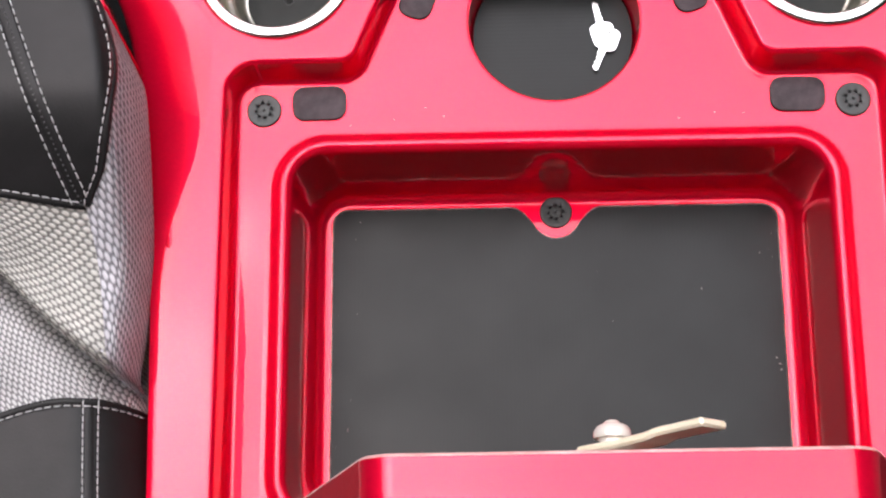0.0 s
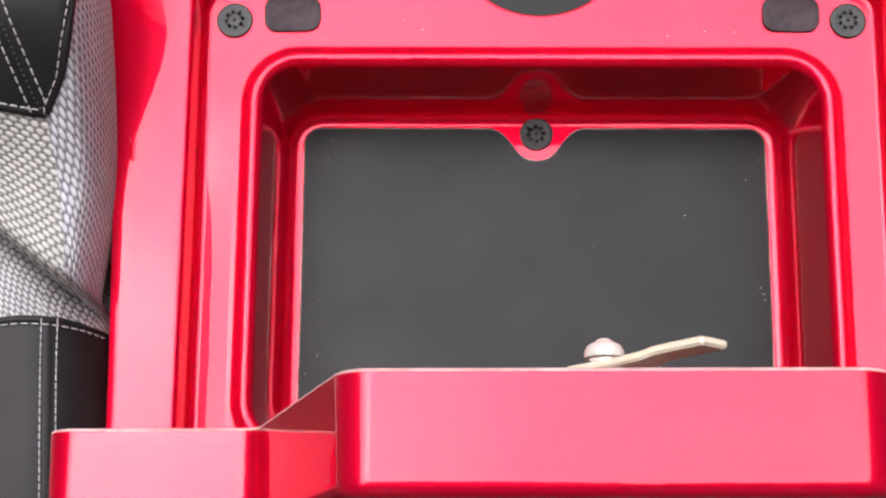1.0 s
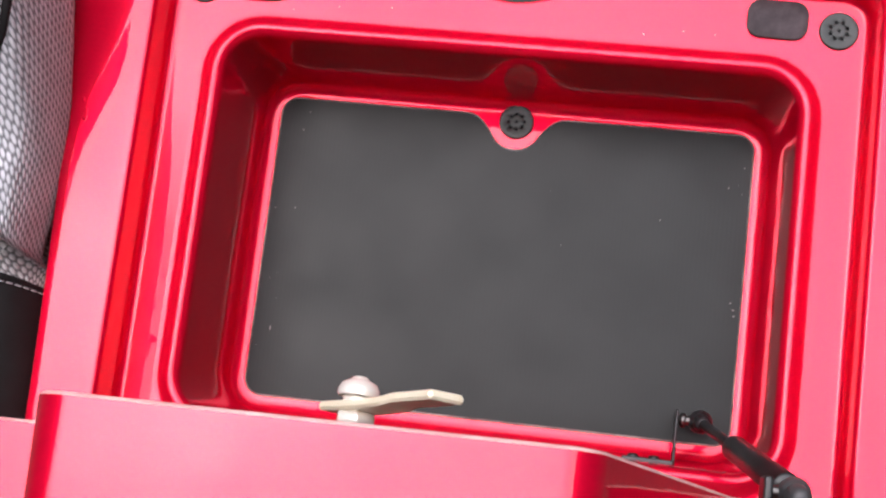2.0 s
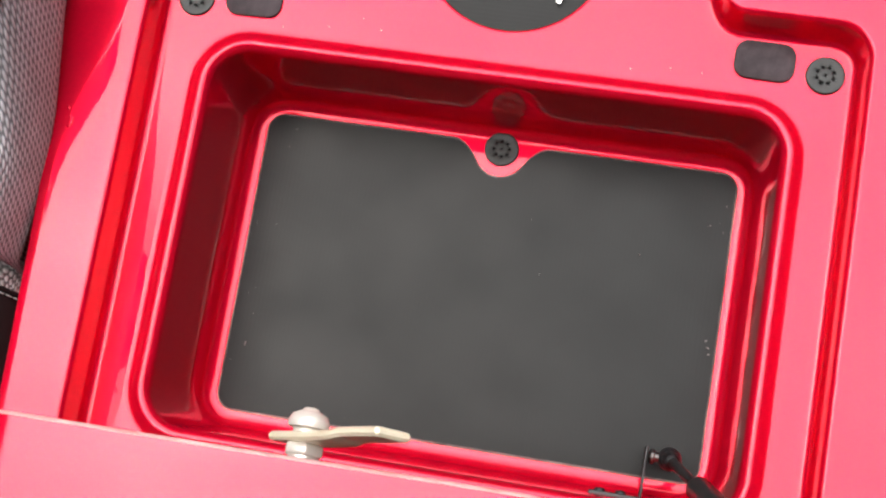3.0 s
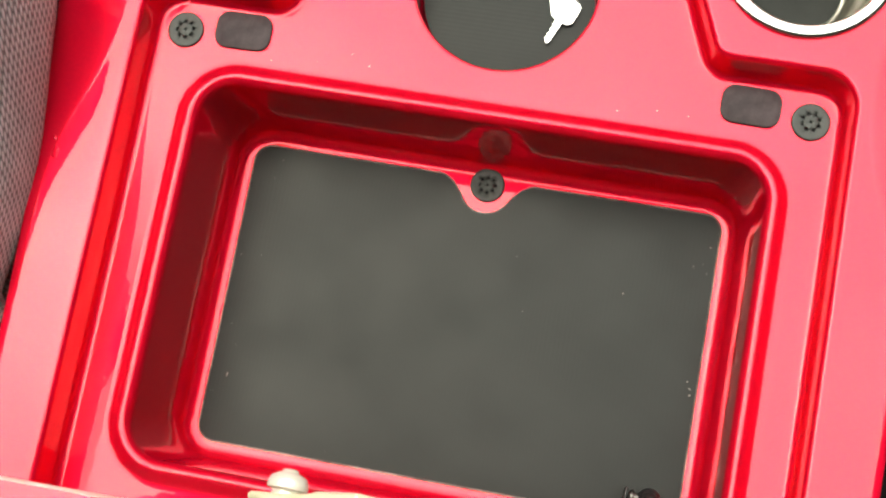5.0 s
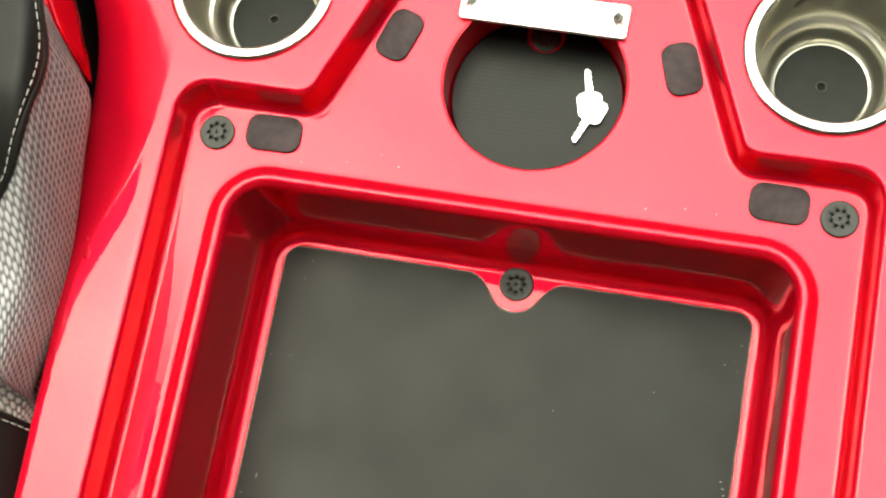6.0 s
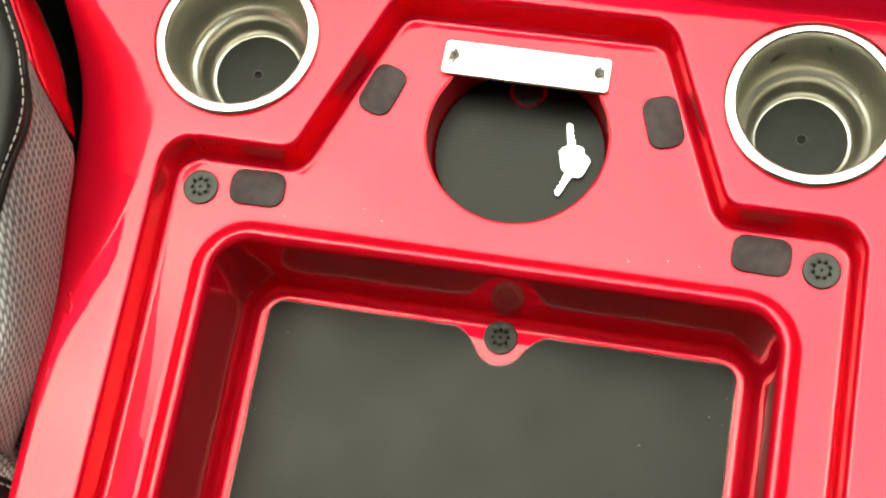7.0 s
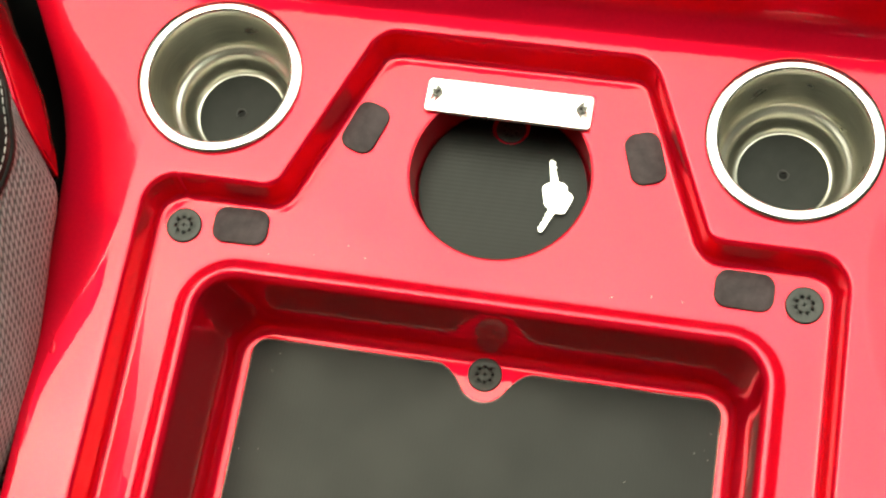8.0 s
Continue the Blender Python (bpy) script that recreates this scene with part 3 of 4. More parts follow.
# ---- cup holders ----
def build_cup(x, y, turn):
    cup = thing("cup_holder", "stainless steel drop-in cup holder with a stepped wall", "cup holder", "cup holders", pose(x, y, DECK, 0, 0, turn))
    bm = bmesh.new()
    lathe(bm, [(0.0552, 0.0002), (0.0555, 0.0010), (0.0553, 0.0021), (0.0547, 0.0028), (0.0515, 0.00305), (0.0487, 0.0030), (0.0476, 0.0026), (0.0470, 0.0012)], 96)
    part("rim", bm, RIM_STEEL, cup, "polished rolled steel rim")
    bm = bmesh.new()
    lathe(bm, [(0.0470, 0.0012), (0.0464, -0.0010), (0.0461, -0.004), (0.0442, -0.0385), (0.0438, -0.0408), (0.0430, -0.0426), (0.0415, -0.0436), (0.0398, -0.0444), (0.0383, -0.0453), (0.0370, -0.0469),
               (0.0360, -0.0498), (0.0355, -0.0525), (0.0350, -0.0560), (0.0344, -0.0588), (0.0334, -0.0610), (0.0320, -0.0622), (0.0302, -0.0628), (0, -0.0632)], 96)
    part("bowl", bm, STEEL, cup)
    bm = bmesh.new()
    rings = lathe(bm, [(0.0300, -0.0628), (0.0300, -0.0612), (0.0294, -0.0606)], 48)
    hole = loop(bm, circle(0, 0, 0.0026, 16), -0.0606)
    fill(bm, [rings[-1], hole])
    skin(bm, [hole, loop(bm, circle(0, 0, 0.0026, 16), -0.0624)])
    pad = part("base_pad", bm, MAT_PLAIN, cup, "black rubber disc in the bottom", smooth=False)
    bm = bmesh.new()
    lathe(bm, [(0.0039, -0.0606), (0.0038, -0.0602), (0.0034, -0.0600), (0.0028, -0.0602), (0.0026, -0.0617)], 20)
    part("drain_ring", bm, BLACK, pad, "small drain eyelet")
    # The drain's inner shade, laid in as a black disc.
    bm = bmesh.new()
    fill(bm, [loop(bm, circle(0, 0, 0.0029, 16), -0.0621)])
    part("drain_hole", bm, HOLE, pad, "black disc for the shade in the drain")
    return cup


MAT_PLAIN = mottled("plain_rubber", (0.008, 0.009, 0.008), (0.016, 0.018, 0.016), 0.5, 40.0, 600.0, 0.15, 0.0004, 0.0, 0.22)
build_cup(*CUPS[0], 0)
build_cup(*CUPS[1], 40)


# ---- keys ----
def build_key(name, at, label):
    key = thing(name, label, "key", "keys in the pocket", at)
    bm = bmesh.new()
    # the bow, pierced, and the blade, notched on one side
    rim = loop(bm, rounded([(-0.0085, -0.0075, 0.004), (0.0065, -0.0085, 0.004), (0.0095, 0, 0.004), (0.0065, 0.0085, 0.004), (-0.0085, 0.0075, 0.004)], 0, 5), 0.0018)
    low = loop(bm, rounded([(-0.0085, -0.0075, 0.004), (0.0065, -0.0085, 0.004), (0.0095, 0, 0.004), (0.0065, 0.0085, 0.004), (-0.0085, 0.0075, 0.004)], 0, 5), 0.0)
    eye_t, eye_b = loop(bm, circle(-0.0045, 0, 0.0018, 14), 0.0018), loop(bm, circle(-0.0045, 0, 0.0018, 14), 0.0)
    skin(bm, [low, rim])
    skin(bm, [eye_t, eye_b])
    fill(bm, [rim, eye_t])
    fill(bm, [low, eye_b], up=False)
    part("bow", bm, CHROME, key, smooth=False)
    bm = bmesh.new()
    teeth = [(0.0085, -0.0024), (0.0125, -0.0024), (0.0138, -0.0012), (0.0155, -0.0022), (0.0172, -0.0008), (0.0190, -0.0020), (0.0210, -0.0010), (0.0228, -0.0018), (0.0250, 0.0006),
             (0.0244, 0.0024), (0.0085, 0.0024)]
    a, b = loop(bm, teeth, 0.0002), loop(bm, teeth, 0.0017)
    skin(bm, [a, b])
    fill(bm, [b])
    fill(bm, [a], up=False)
    part("blade", bm, CHROME, key, smooth=False)
    return key


build_key("lock_key", pose(0.0355, 0.0635, -0.0298, 0, 0, 101), "small bright nickel key lying on the pocket mat")
build_key("lock_key", pose(0.0385, 0.0585, -0.0279, 3, 0, 246), "small bright nickel key lying over the other key")


# ---- the open lid ----
LID = pose(0.003, -0.3124, 0.004, 86, 0, 0.4)
T = [(-0.220, 0, 0.012), (0.208, 0, 0.012), (0.208, 0.309, 0.013), (0.134, 0.309, 0.009), (0.083, 0.432, 0.014), (-0.0895, 0.432, 0.014), (-0.134, 0.309, 0.009), (-0.220, 0.308, 0.013)]


def build_lid():
    bm = bmesh.new()
    outer = [(0, 0.0012), (0, 0.002), (0.0012, 0.035)] + [(0.0012 + 0.005 * (1 - math.cos(radians(a))), 0.0355 + 0.005 * math.sin(radians(a))) for a in (15, 30, 45, 60, 75, 90)]
    loops = profile_loops(bm, T, outer, 8)
    skin(bm, loops)
    fill(bm, [loops[-1]])
    lid = part("lid", bm, PAINT, console, "glossy red hinged lid standing open", weighted=True)
    lid.matrix_local = LID
    bm = bmesh.new()
    inner = [(0, 0.0012), (0.0003, 0.0004), (0.0010, 0.0), (0.0022, 0.0001), (0.0032, 0.0008), (0.0042, 0.033), (0.0072, 0.0365)]
    loops = profile_loops(bm, T, inner, 8)
    skin(bm, loops[:5], 1)
    skin(bm, loops[4:], 0)
    fill(bm, [loops[-1]], up=False)
    bmesh.ops.reverse_faces(bm, faces=[f for f in bm.faces if len(f.verts) == 4])
    part("liner", bm, [RAW, RIM], lid, "raw fibreglass inside of the lid")
    return lid


def build_latch(lid):
    """The lock through the lid: threaded barrel, nut, swinging cam and cap nut."""
    at = pose(-0.0005, 0.373, 0)
    bm = bmesh.new()
    prof = []
    for k in range(26):
        prof += [(0.0049, 0.034 - 0.0019 * k), (0.0056, 0.03305 - 0.0019 * k)]
    lathe(bm, [(0.0056, 0.0345)] + prof[:52], 20)
    part("latch_barrel", bm, CAP, lid, "bright threaded lock barrel").matrix_local = at
    bm = bmesh.new()
    slab(bm, [(0.0072 * math.cos(radians(60 * k + 15)), 0.0072 * math.sin(radians(60 * k + 15)), 0.0006) for k in range(6)], -0.0092, -0.0052, 0.0005, 3)
    part("latch_nut", bm, CAP, lid, "bright hexagon nut").matrix_local = at
    bm = bmesh.new()
    path = [(-0.0125, -0.0108), (0.008, -0.0112), (0.0205, -0.0120), (0.0250, -0.0132), (0.0420, -0.0138), (0.0475, -0.0140)]
    rows = []
    for k, (x, z) in enumerate(path):
        w = 0.0075 if k < 3 else 0.0068
        th = 0.0016
        cut = 0.0018 if k == len(path) - 1 else 0.0
        rows.append([bm.verts.new((x - (cut if y > 0 else 0), y, z + t)) for y, t in ((-w, -th), (w, -th), (w, th), (-w, th))])
    skin(bm, rows)
    bm.faces.new(rows[0][::-1])
    bm.faces.new(rows[-1])
    bmesh.ops.bevel(bm, geom=list(bm.edges), offset=0.0010, segments=1, affect="EDGES")
    ob = part("latch_cam", bm, ZINC, lid, "flat bent zinc-plated cam arm", smooth=False)
    ob.matrix_local = at @ pose(0, 0, 0, 0, 0, 42)
    bm = bmesh.new()
    lathe(bm, [(0.0070, -0.0148), (0.0073, -0.0158), (0.0071, -0.0174), (0.0061, -0.0193), (0.0040, -0.0204), (0.0030, -0.0208), (0.0028, -0.0214), (0.0020, -0.0218), (0, -0.0219)], 28)
    part("cap_nut", bm, CAP, lid, "domed bright cap nut").matrix_local = at


build_latch(build_lid())


def build_strut():
    strut = thing("gas_strut", "black gas strut holding the lid open", "strut")
    p0, p1 = Vector((0.1415, -0.2412, -0.0665)), Vector((0.1713, -0.2862, 0.222))
    at = lambda s: p0.lerp(p1, s)
    bm = bmesh.new()
    rod(bm, at(0.03), at(0.46), 0.0031)
    part("piston_rod", bm, BLACK, strut)
    bm = bmesh.new()
    rod(bm, at(0.43), at(0.90), 0.0070, 24, 0.0012)
    rod(bm, at(0.42), at(0.435), 0.0055, 24)
    part("cylinder", bm, BLACK, strut)
    for s, mat, name, side in ((0.0, BLACK, "lower_socket", -1), (0.955, GREY, "upper_socket", -1)):
        bm = bmesh.new()
        rod(bm, at(s - 0.02), at(s + 0.055), 0.0062, 20, 0.002, 0.0050)
        bmesh.ops.create_uvsphere(bm, u_segments=20, v_segments=12, radius=0.0076, matrix=Matrix.Translation(at(s)))
        socket = part(name, bm, mat, strut, "moulded ball socket")
        bm = bmesh.new()
        rod(bm, at(s) + Vector((-0.004, 0, 0)), at(s) + Vector((-0.0135, 0.0, 0)), 0.0030, 16)
        rod(bm, at(s) + Vector((-0.0095, 0, 0)), at(s) + Vector((-0.0125, 0.0, 0)), 0.0046, 6, 0.0004)
        part("ball_stud", bm, DULL, socket, "short dull steel ball stud")
    bm = bmesh.new()
    box(bm, 0.1255, 0.1272, -0.2705, -0.2355, -0.078, -0.054, 0.0006)
    box(bm, 0.094, 0.1262, -0.2712, -0.2682, -0.080, -0.036, 0.0008)
    part("bracket", bm, BLACK, strut, "angled black steel bracket on the bin wall")
    bm = bmesh.new()
    box(bm, 0.1545, 0.1585, -0.3150, -0.2780, 0.210, 0.232, 0.001)
    part("lid_bracket", bm, BLACK, strut, "black bracket on the lid")
    for x, z in ((0.101, -0.045), (0.114, -0.045)):
        bm = bmesh.new()
        lathe(bm, [(0.0034, 0), (0.0034, 0.001), (0.0026, 0.002), (0, 0.0024)], 16)
        bmesh.ops.transform(bm, matrix=pose(x, -0.2683, z, -90, 0, 0), verts=bm.verts)
        part("screw", bm, BLACK, strut)
    return strut


build_strut()


# ---- the seat beside the console ----
SEAT_EDGE = [(-0.5, -0.268), (-0.21, -0.274), (-0.18, -0.2710), (-0.15, -0.2672), (-0.11, -0.2655), (-0.075, -0.2645), (-0.045, -0.2653), (-0.03, -0.2660), (-0.017, -0.2675), (0.0055, -0.2708), (0.02, -0.2755), (0.03, -0.2815), (0.052, -0.2945),
             (0.063, -0.3015), (0.09, -0.3185), (0.12, -0.3365), (0.16, -0.3605), (0.3, -0.4445)]
ROLL = 0.014
CREASE_A, CREASE_B = Vector((-0.281, -0.191)), Vector((-0.377, -0.110))
CREASE_WAY = (CREASE_B - CREASE_A).normalized()
CREASE_N = Vector((-CREASE_WAY.y, CREASE_WAY.x))
if CREASE_N.y < 0:
    CREASE_N = -CREASE_N


def roll_off(d, radius, power=2.4):
    s = min(max(d / radius, 0.0), 1.0)
    return (1 - (1 - s) ** power) ** (1 / power)


def fold_groove(x, y):
    """A shallow sewn fold running down from the panel's corner."""
    s = min(max((-0.089 - y) / 0.10, 0), 1)
    line = -0.2935 + 0.0155 * s
    if y > -0.083:
        return 0.0
    return 0.0022 * math.exp(-((x - line) / 0.0022) ** 2) * min(1, (-0.083 - y) / 0.01)


def upper_height(x, y):
    d1 = smooth_curve(y, SEAT_EDGE) - x
    d2 = (Vector((x, y)) - CREASE_A).dot(CREASE_N) - 0.004 * math.sin((x + 0.28) * 40)
    foot = min(max(0.5 + 17.5 * y, 0.5), 0.85)
    f = (foot + (1 - foot) * roll_off(d1, ROLL, 2.2)) * (0.02 + 0.98 * roll_off(d2 + 0.001, 0.009, 2.2))
    # Out of view the back is raised, added to darken the deck's reflection.
    rise = max(0.0, -0.40 - x) * min(1.0, max(0.0, (y + 0.02) / 0.06)) * 1.5
    low = min(max((-0.020 - y) / 0.120, 0.0), 1.0)
    return -0.028 + (0.155 - 0.057 * low * low * (3 - 2 * low)) * f - fold_groove(x, y) + min(rise, 0.42)


LOWER_EDGE = [(-0.6, -0.262), (-0.264, -0.264), (-0.22, -0.268), (-0.17, -0.277), (0, -0.28)]


def lower_height(x, y):
    d1 = smooth_curve(y, LOWER_EDGE) - x
    d2 = -(Vector((x, y)) - CREASE_A).dot(CREASE_N) + 0.014
    f = (0.22 + 0.78 * roll_off(d1, 0.046, 2.1)) * (0.02 + 0.98 * roll_off(d2 - 0.0115, 0.022, 2.2))
    return -0.035 + 0.078 * f


def cloth_patch(height, edge, y0, y1, x_left, ny, nx, skirt):
    """A sheet over a cushion, carried down its side; UVs run along the cloth."""
    bm = bmesh.new()
    uv = bm.loops.layers.uv.new("weave")
    rows, places = [], {}
    for y in np.linspace(y0, y1, ny):
        xr = smooth_curve(y, edge)
        row, run, last = [], 0.0, None
        for s in np.linspace(0, 1, nx):
            x = xr - (xr - x_left) * (1 - s) ** 1.9
            p = Vector((x, y, height(x, y)))
            flat = Vector((x, 0.07 * roll_off(xr - x, ROLL, 2.2)))
            run += (flat - last).length if last is not None else 0
            last = flat
            v = bm.verts.new(p)
            places[v] = (run, y)
            row.append(v)
        total = run
        for v in row:
            places[v] = (places[v][0] - total, places[v][1])
        zr = row[-1].co.z
        for k, (dx, dz) in enumerate(skirt):
            low = bm.verts.new((xr + dx - 0.024 * (k + 1) ** 0.5 * min(max(y / 0.02, 0), 1), y, zr - dz * (0.05 + 0.5 * max(0, zr))))
            places[low] = (0.02 * (k + 1), y)
            row.append(low)
        rows.append(row)
    skin(bm, rows, closed=False)
    bmesh.ops.recalc_face_normals(bm, faces=bm.faces)
    for f in bm.faces:
        for lp in f.loops:
            lp[uv].uv = places[lp.vert]
    return bm


def stitches(bm, path, length=0.0046, gap=0.0015, r=0.00048):
    """Short thread stitches along a line of places."""
    pts = [Vector(p) for p in path]
    runs = [0.0]
    for a, b in zip(pts, pts[1:]):
        runs.append(runs[-1] + (b - a).length)

    def spot(d):
        return Vector([float(np.interp(d, runs, [p[k] for p in pts])) for k in range(3)])

    d = 0.0
    while d + length < runs[-1]:
        a, b = spot(d), spot(d + length)
        mid = (a + b) / 2 + Vector((0, 0, r * 0.9))
        way = (b - a).normalized()
        q = way.to_track_quat("Z", "Y").to_matrix()
        rings = []
        for c, rr in ((a, r * 0.5), (a.lerp(mid, 0.4) + Vector((0, 0, r * 0.4)), r), (b.lerp(mid, 0.4) + Vector((0, 0, r * 0.4)), r), (b, r * 0.5)):
            rings.append([bm.verts.new(c + q @ Vector((rr * math.cos(k * math.pi / 3), rr * math.sin(k * math.pi / 3), 0))) for k in range(6)])
        skin(bm, rings)
        bm.faces.new(rings[0][::-1])
        bm.faces.new(rings[-1])
        d += length + gap


RIGHT_SEAM = [(-0.2, -0.298), (-0.0915, -0.2945), (-0.0865, -0.2912), (-0.073, -0.2830), (-0.055, -0.2780), (-0.029, -0.2750), (-0.0146, -0.2752), (-0.007, -0.2762), (0.012, -0.2800), (0.03, -0.2862), (0.052, -0.2995),
              (0.063, -0.3065), (0.09, -0.3235), (0.12, -0.3415), (0.16, -0.3655), (0.3, -0.4495)]


def seam_x(y):
    ys, vs = [p[0] for p in RIGHT_SEAM], [p[1] for p in RIGHT_SEAM]
    return float(np.mean([np.interp(y + o, ys, vs) for o in (-0.008, -0.004, 0, 0.004, 0.008)])) + 0.0014 if y > -0.06 else float(np.interp(y, ys, vs)) + 0.0014


def slopes(height, x, y, e=0.0005):
    return (height(x + e, y) - height(x - e, y)) / (2 * e), (height(x, y + e) - height(x, y - e)) / (2 * e)


def raised(height, x, y, lift):
    """A place lifted off a cushion along its normal."""
    gx, gy = slopes(height, x, y)
    n = Vector((-gx, -gy, 1)).normalized()
    return Vector((x, y, height(x, y))) + n * lift


def on_upper(x, y, lift=0.0):
    return raised(upper_height, x, y, lift)


def on_lower(x, y, lift=0.0):
    return raised(lower_height, x, y, lift)


def strip(bm, mids, half, height, thick=0.0012):
    """A raised leather strip along a line on the cushion."""
    rows = []
    for i, (x, y) in enumerate(mids):
        a, b = mids[max(i - 1, 0)], mids[min(i + 1, len(mids) - 1)]
        way = Vector((b[0] - a[0], b[1] - a[1])).normalized()
        n = Vector((-way.y, way.x))
        row = []
        for s, t in ((-1.0, -0.001), (-0.96, thick * 0.7), (-0.8, thick), (0, thick * 1.1), (0.8, thick), (0.96, thick * 0.7), (1.0, -0.001)):
            gx, gy = slopes(height, x, y)
            wide = half * s / math.sqrt(1 + (gx * n.x + gy * n.y) ** 2)
            row.append(bm.verts.new(raised(height, x + n.x * wide, y + n.y * wide, t)))
        rows.append(row)
    skin(bm, rows, closed=False)
    bmesh.ops.recalc_face_normals(bm, faces=bm.faces)


def bottom_y(x):
    return -0.0910 + 0.16 * max(0.0, -0.297 - x)


seat = thing("vehicle_seat", "grey woven and black leather vehicle seat with white stitching", "seat")


def build_upper():
    bm = cloth_patch(upper_height, SEAT_EDGE, -0.262, 0.30, -0.74, 170, 80, ((-0.002, 0.1), (-0.006, 0.25), (-0.014, 0.5), (-0.026, 0.8), (-0.034, 1.2)))
    part("backrest", bm, WEAVE_SIDE, seat, "grey woven upholstery cloth")
    bm = bmesh.new()
    uv = bm.loops.layers.uv.new("weave")
    # the front facing, woven across, between the panel and the crease
    rows, places = [], {}
    for s in np.linspace(0, 1, 30):
        row = []
        for t in np.linspace(0, 1, 60):
            x = -0.60 + (0.6 - 0.2935 + 0.0140 * s) * t
            d = (Vector((x, bottom_y(x))) - CREASE_A).dot(CREASE_N)
            y = bottom_y(x) - s * (d / CREASE_N.y + 0.006)
            v = bm.verts.new((x, y, upper_height(x, y) + 0.0008))
            places[v] = (x, -0.078 * s)
            row.append(v)
        rows.append(row)
    skin(bm, rows, closed=False)
    bmesh.ops.recalc_face_normals(bm, faces=bm.faces)
    for f in bm.faces:
        for lp in f.loops:
            lp[uv].uv = places[lp.vert]
    part("front_facing", bm, WEAVE, seat, "grey cloth woven in horizontal dashes")
    bm = bmesh.new()
    rows = []
    for s in np.linspace(0, 1, 110):
        row = []
        for t in np.linspace(0, 1, 60):
            yb = -0.0910
            y = yb + (0.30 - yb) * s ** 1.3
            xr = seam_x(y)
            x = -0.74 + (xr + 0.74) * (1 - (1 - t) ** 1.8)
            y2 = max(y, bottom_y(x)) if s == 0 else y + (bottom_y(x) - yb) * (1 - s) ** 3
            edge = min(1.0, (1 - t) * 9) * min(1.0, s * 30 + 0.0)
            row.append(bm.verts.new(raised(upper_height, x, y2, 0.0012 + 0.0014 * edge ** 0.5)))
        rows.append(row)
    skin(bm, rows, closed=False)
    bmesh.ops.recalc_face_normals(bm, faces=bm.faces)
    panel = part("leather_panel", bm, LEATHER, seat, "black leather centre panel")
    # edge binding, its stitches, and the twin seam across the panel
    ys = np.linspace(-0.0910, 0.29, 110)
    bm = bmesh.new()
    strip(bm, [(seam_x(y) + 0.0006, y) for y in ys], 0.0022, upper_height, 0.0020)
    strip(bm, [(x, bottom_y(x) - 0.0006) for x in np.linspace(-0.2940, -0.58, 50)], 0.0026, upper_height, 0.0024)
    part("binding", bm, LEATHER, panel, "folded black leather edge")
    twin = [(-0.2955 - 0.047 * s, -0.0885 + 0.121 * s) for s in np.linspace(0, 2.2, 60)]
    bm = bmesh.new()
    strip(bm, twin, 0.0045, lambda x, y: upper_height(x, y) + 0.0022, 0.0012)
    part("seam_strip", bm, LEATHER, panel, "raised leather strip between two seams")
    bm = bmesh.new()
    stitches(bm, [on_upper(seam_x(y) - 0.0016, y, 0.0026) for y in ys])
    stitches(bm, [on_upper(x, bottom_y(x) + 0.0018, 0.0032) for x in np.linspace(-0.2965, -0.58, 60)])
    for o in (-0.0052, 0.0052):
        stitches(bm, [on_upper(x + o * 0.92, y + o * 0.40, 0.0030) for x, y in twin])
    part("stitching", bm, THREAD, panel, "white double-row thread stitching")
    bm = bmesh.new()
    stitches(bm, [on_upper(x, y, 0.0030) for x, y in twin], 0.0011, 0.0024, 0.0006)
    part("needle_marks", bm, GREY, panel, "row of small needle marks")


def leather_y(x):
    return -0.2045 - 1.6 * max(0.0, abs(x + 0.306) - 0.008) ** 1.6


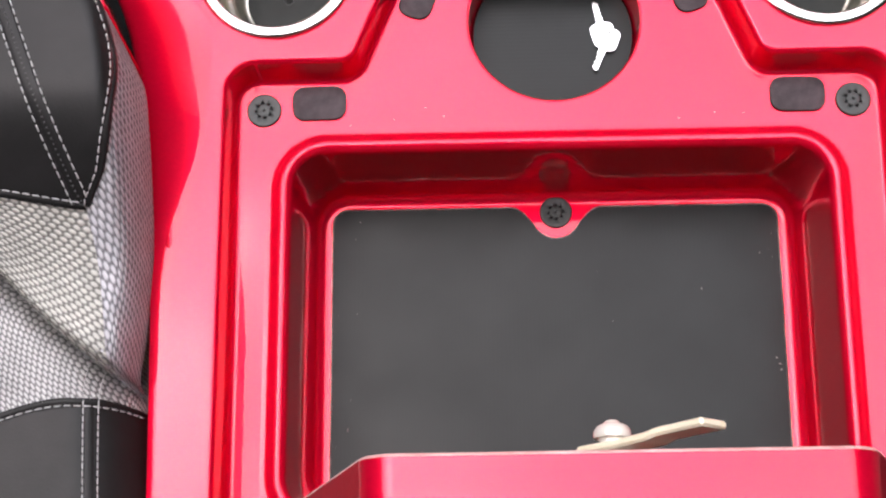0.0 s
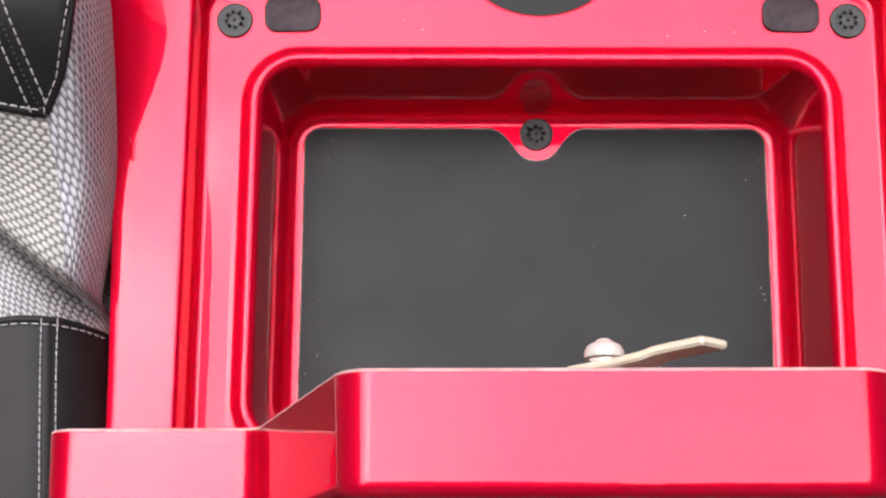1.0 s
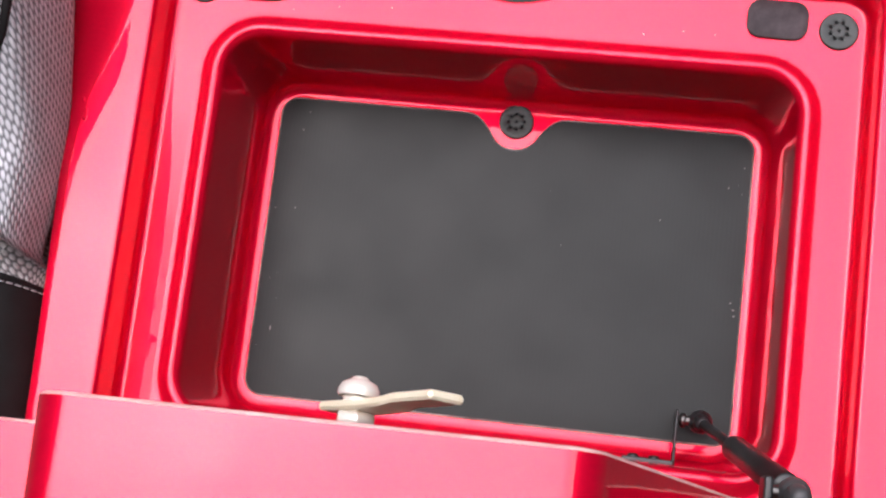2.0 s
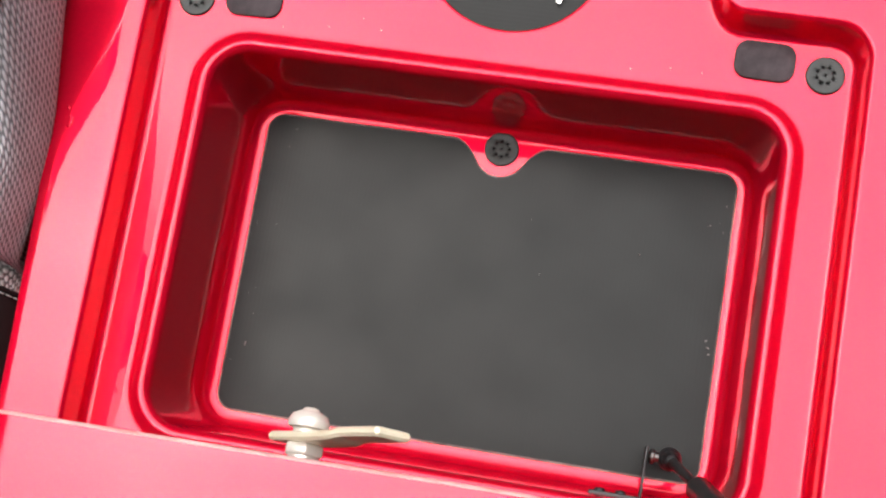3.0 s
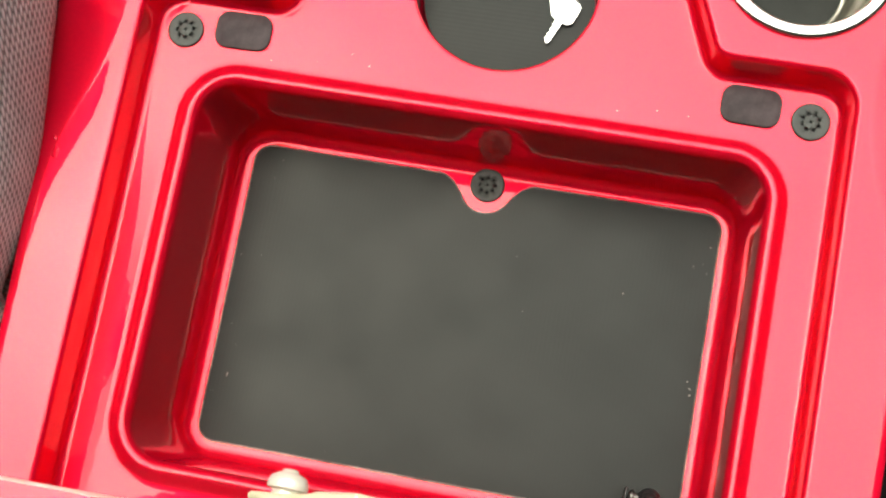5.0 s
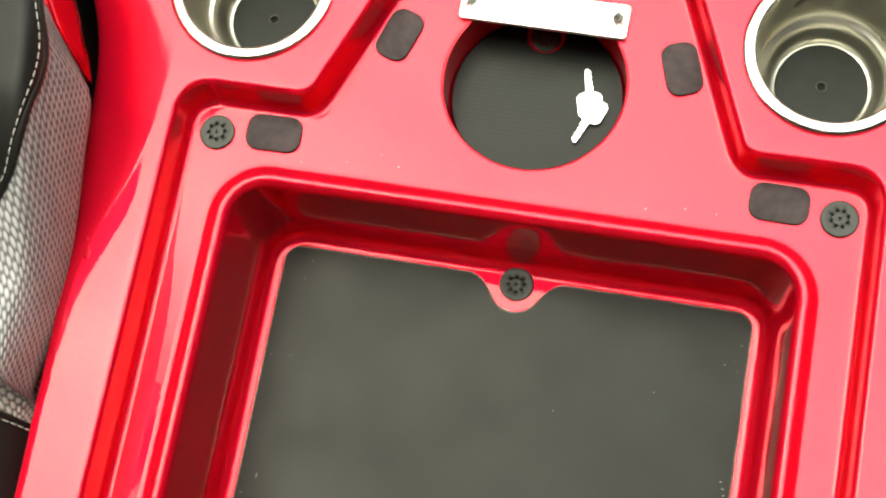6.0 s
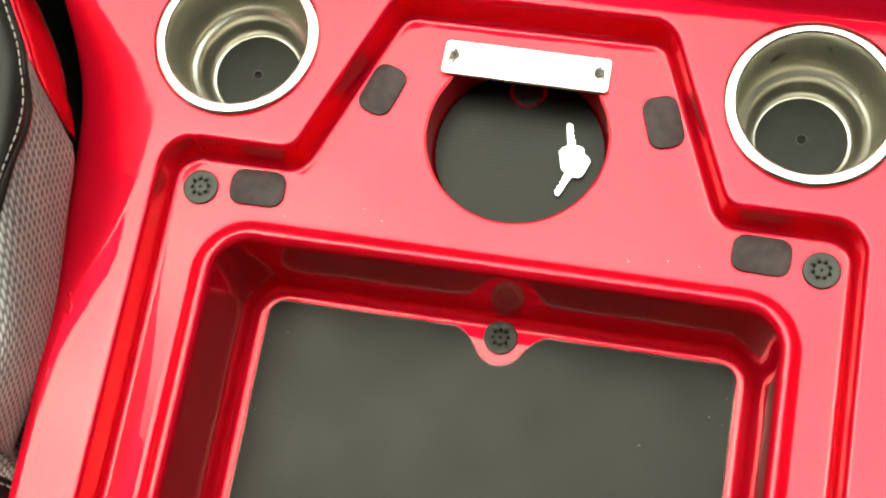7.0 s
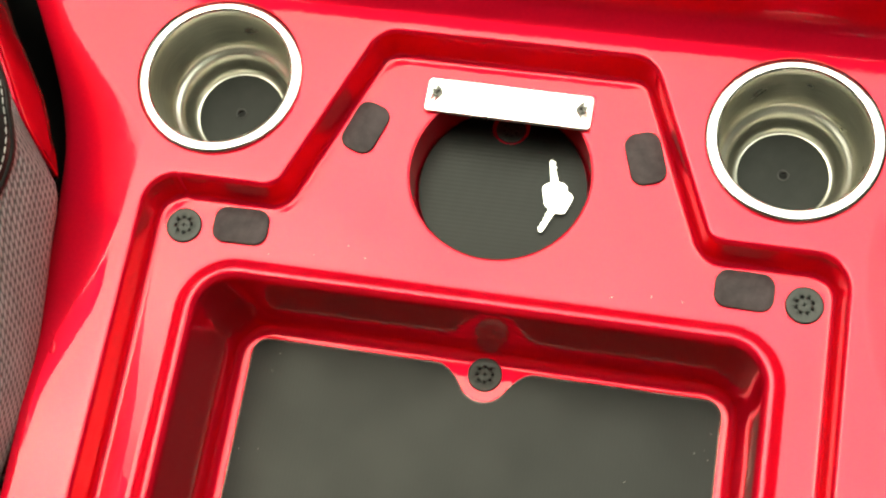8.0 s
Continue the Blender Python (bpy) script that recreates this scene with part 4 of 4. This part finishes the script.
def build_lower():
    bm = cloth_patch(lower_height, LOWER_EDGE, -0.60, -0.04, -0.62, 130, 60, ((0.0008, 0.25), (0.0, 0.5), (-0.004, 0.75), (-0.011, 1.0), (-0.016, 1.6)))
    part("cushion", bm, WEAVE_LOW, seat, "grey woven upholstery cloth")
    bm = bmesh.new()
    rows = []
    for s in np.linspace(0, 1, 60):
        row = []
        for t in np.linspace(0, 1, 60):
            x = -0.60 + (smooth_curve(-0.23 - 0.3 * s, LOWER_EDGE) + 0.0022 + 0.60) * (1 - (1 - t) ** 1.8)
            y = leather_y(x) - (0.6 + leather_y(x)) * s ** 1.2
            row.append(bm.verts.new((x, y, lower_height(min(x, smooth_curve(y, LOWER_EDGE)), y) + 0.0004 + 0.0018 * min(1, s * 30) ** 0.5)))
        end = row[-1].co.copy()
        rows.append(row + [bm.verts.new((end.x + dx, end.y, end.z - dz)) for dx, dz in ((0.001, 0.012), (0.0, 0.025), (-0.004, 0.045), (-0.012, 0.09))])
    skin(bm, rows, closed=False)
    bmesh.ops.recalc_face_normals(bm, faces=bm.faces)
    panel = part("leather_panel", bm, LEATHER, seat, "black leather front panel")
    bm = bmesh.new()
    strip(bm, [(x, leather_y(x) - 0.0008) for x in np.linspace(-0.271, -0.56, 60)], 0.0022, lower_height, 0.0022)
    part("binding", bm, LEATHER, panel, "folded black leather edge")
    line = lambda y: -0.2985 + 0.055 * (-0.207 - y)
    bm = bmesh.new()
    strip(bm, [(line(y), y) for y in np.linspace(-0.207, -0.5, 50)], 0.0030, lambda x, y: lower_height(x, y) + 0.0018, 0.0008)
    part("seam_strip", bm, LEATHER, panel, "raised leather strip between two seams")
    bm = bmesh.new()
    for o in (-0.0040, 0.0040):
        stitches(bm, [on_lower(line(y) + o, y, 0.0026) for y in np.linspace(-0.160, -0.5, 90)], 0.0042, 0.0007)
    stitches(bm, [on_lower(x, leather_y(x) - 0.0040, 0.0026) for x in np.linspace(-0.274, -0.55, 80)])
    part("stitching", bm, THREAD, panel, "white double-row thread stitching")


build_upper()
build_lower()

# ---- red bodywork below the seat ----
FENDER_EDGE = [(-0.3, -0.300), (-0.05, -0.282), (0.0055, -0.276), (0.025, -0.282), (0.036, -0.287), (0.052, -0.294), (0.065, -0.301), (0.094, -0.321), (0.101, -0.3265), (0.4, -0.53)]


def build_fender():
    """A red panel that rises close beside the backrest, over a black backing for the gap's shade."""
    fender = thing("fender", "red painted bodywork fender rising beside the seat", "fender")
    upper, lower = bmesh.new(), bmesh.new()
    rows, under = [], []
    for y in np.concatenate([np.linspace(0.008, 0.03, 18), np.linspace(0.034, 0.36, 50)]):
        xe = float(np.interp(y, [p[0] for p in FENDER_EDGE], [p[1] for p in FENDER_EDGE]))
        top = float(np.interp(y, [-0.03, 0.0, 0.0055, 0.014, 0.021, 0.03, 0.06], [-0.03, 0.015, 0.042, 0.082, 0.106, 0.113, 0.116]))
        low = min(0.040, top - 0.004)
        xt = smooth_curve(y, SEAT_EDGE) + 0.0014
        pts = [(xt - 0.0035, low), (xt - 0.0035, top - 0.001), (xt - 0.0018, top)]
        pts += [(xt + (xe - xt) * u ** 1.3, top - 0.0012 + (low + 0.002 - top) * u) for u in np.linspace(0, 1, 9)]
        pts += [(xe - 0.001, low), (xe - 0.003, low - 0.001)]
        rows.append([upper.verts.new((min(x, xt + 0.0001) if k < 3 else x, y, z)) for k, (x, z) in enumerate(pts)])
    # Black backing put in for the shade in the gap below the panel.
    for y in np.linspace(-0.55, 0.36, 40):
        xe = float(np.interp(y, [p[0] for p in FENDER_EDGE], [p[1] for p in FENDER_EDGE]))
        high = float(np.interp(y, [-0.05, 0.03], [-0.08, 0.03]))
        pts = [(xe - 0.028, high), (xe - 0.02, high - 0.06), (xe - 0.02, -0.42), (-0.85, -0.42), (-0.85, high)]
        under.append([lower.verts.new((x, y, z)) for x, z in pts])
    for bm, lines in ((upper, rows), (lower, under)):
        skin(bm, lines, closed=True)
        bm.faces.new(lines[0])
        bm.faces.new(lines[-1][::-1])
        bmesh.ops.recalc_face_normals(bm, faces=bm.faces)
    part("upper_panel", upper, PAINT, fender)
    part("gap_shade", lower, GAP_BLACK, fender, "matt black backing that stands for shade in the gap")


build_fender()
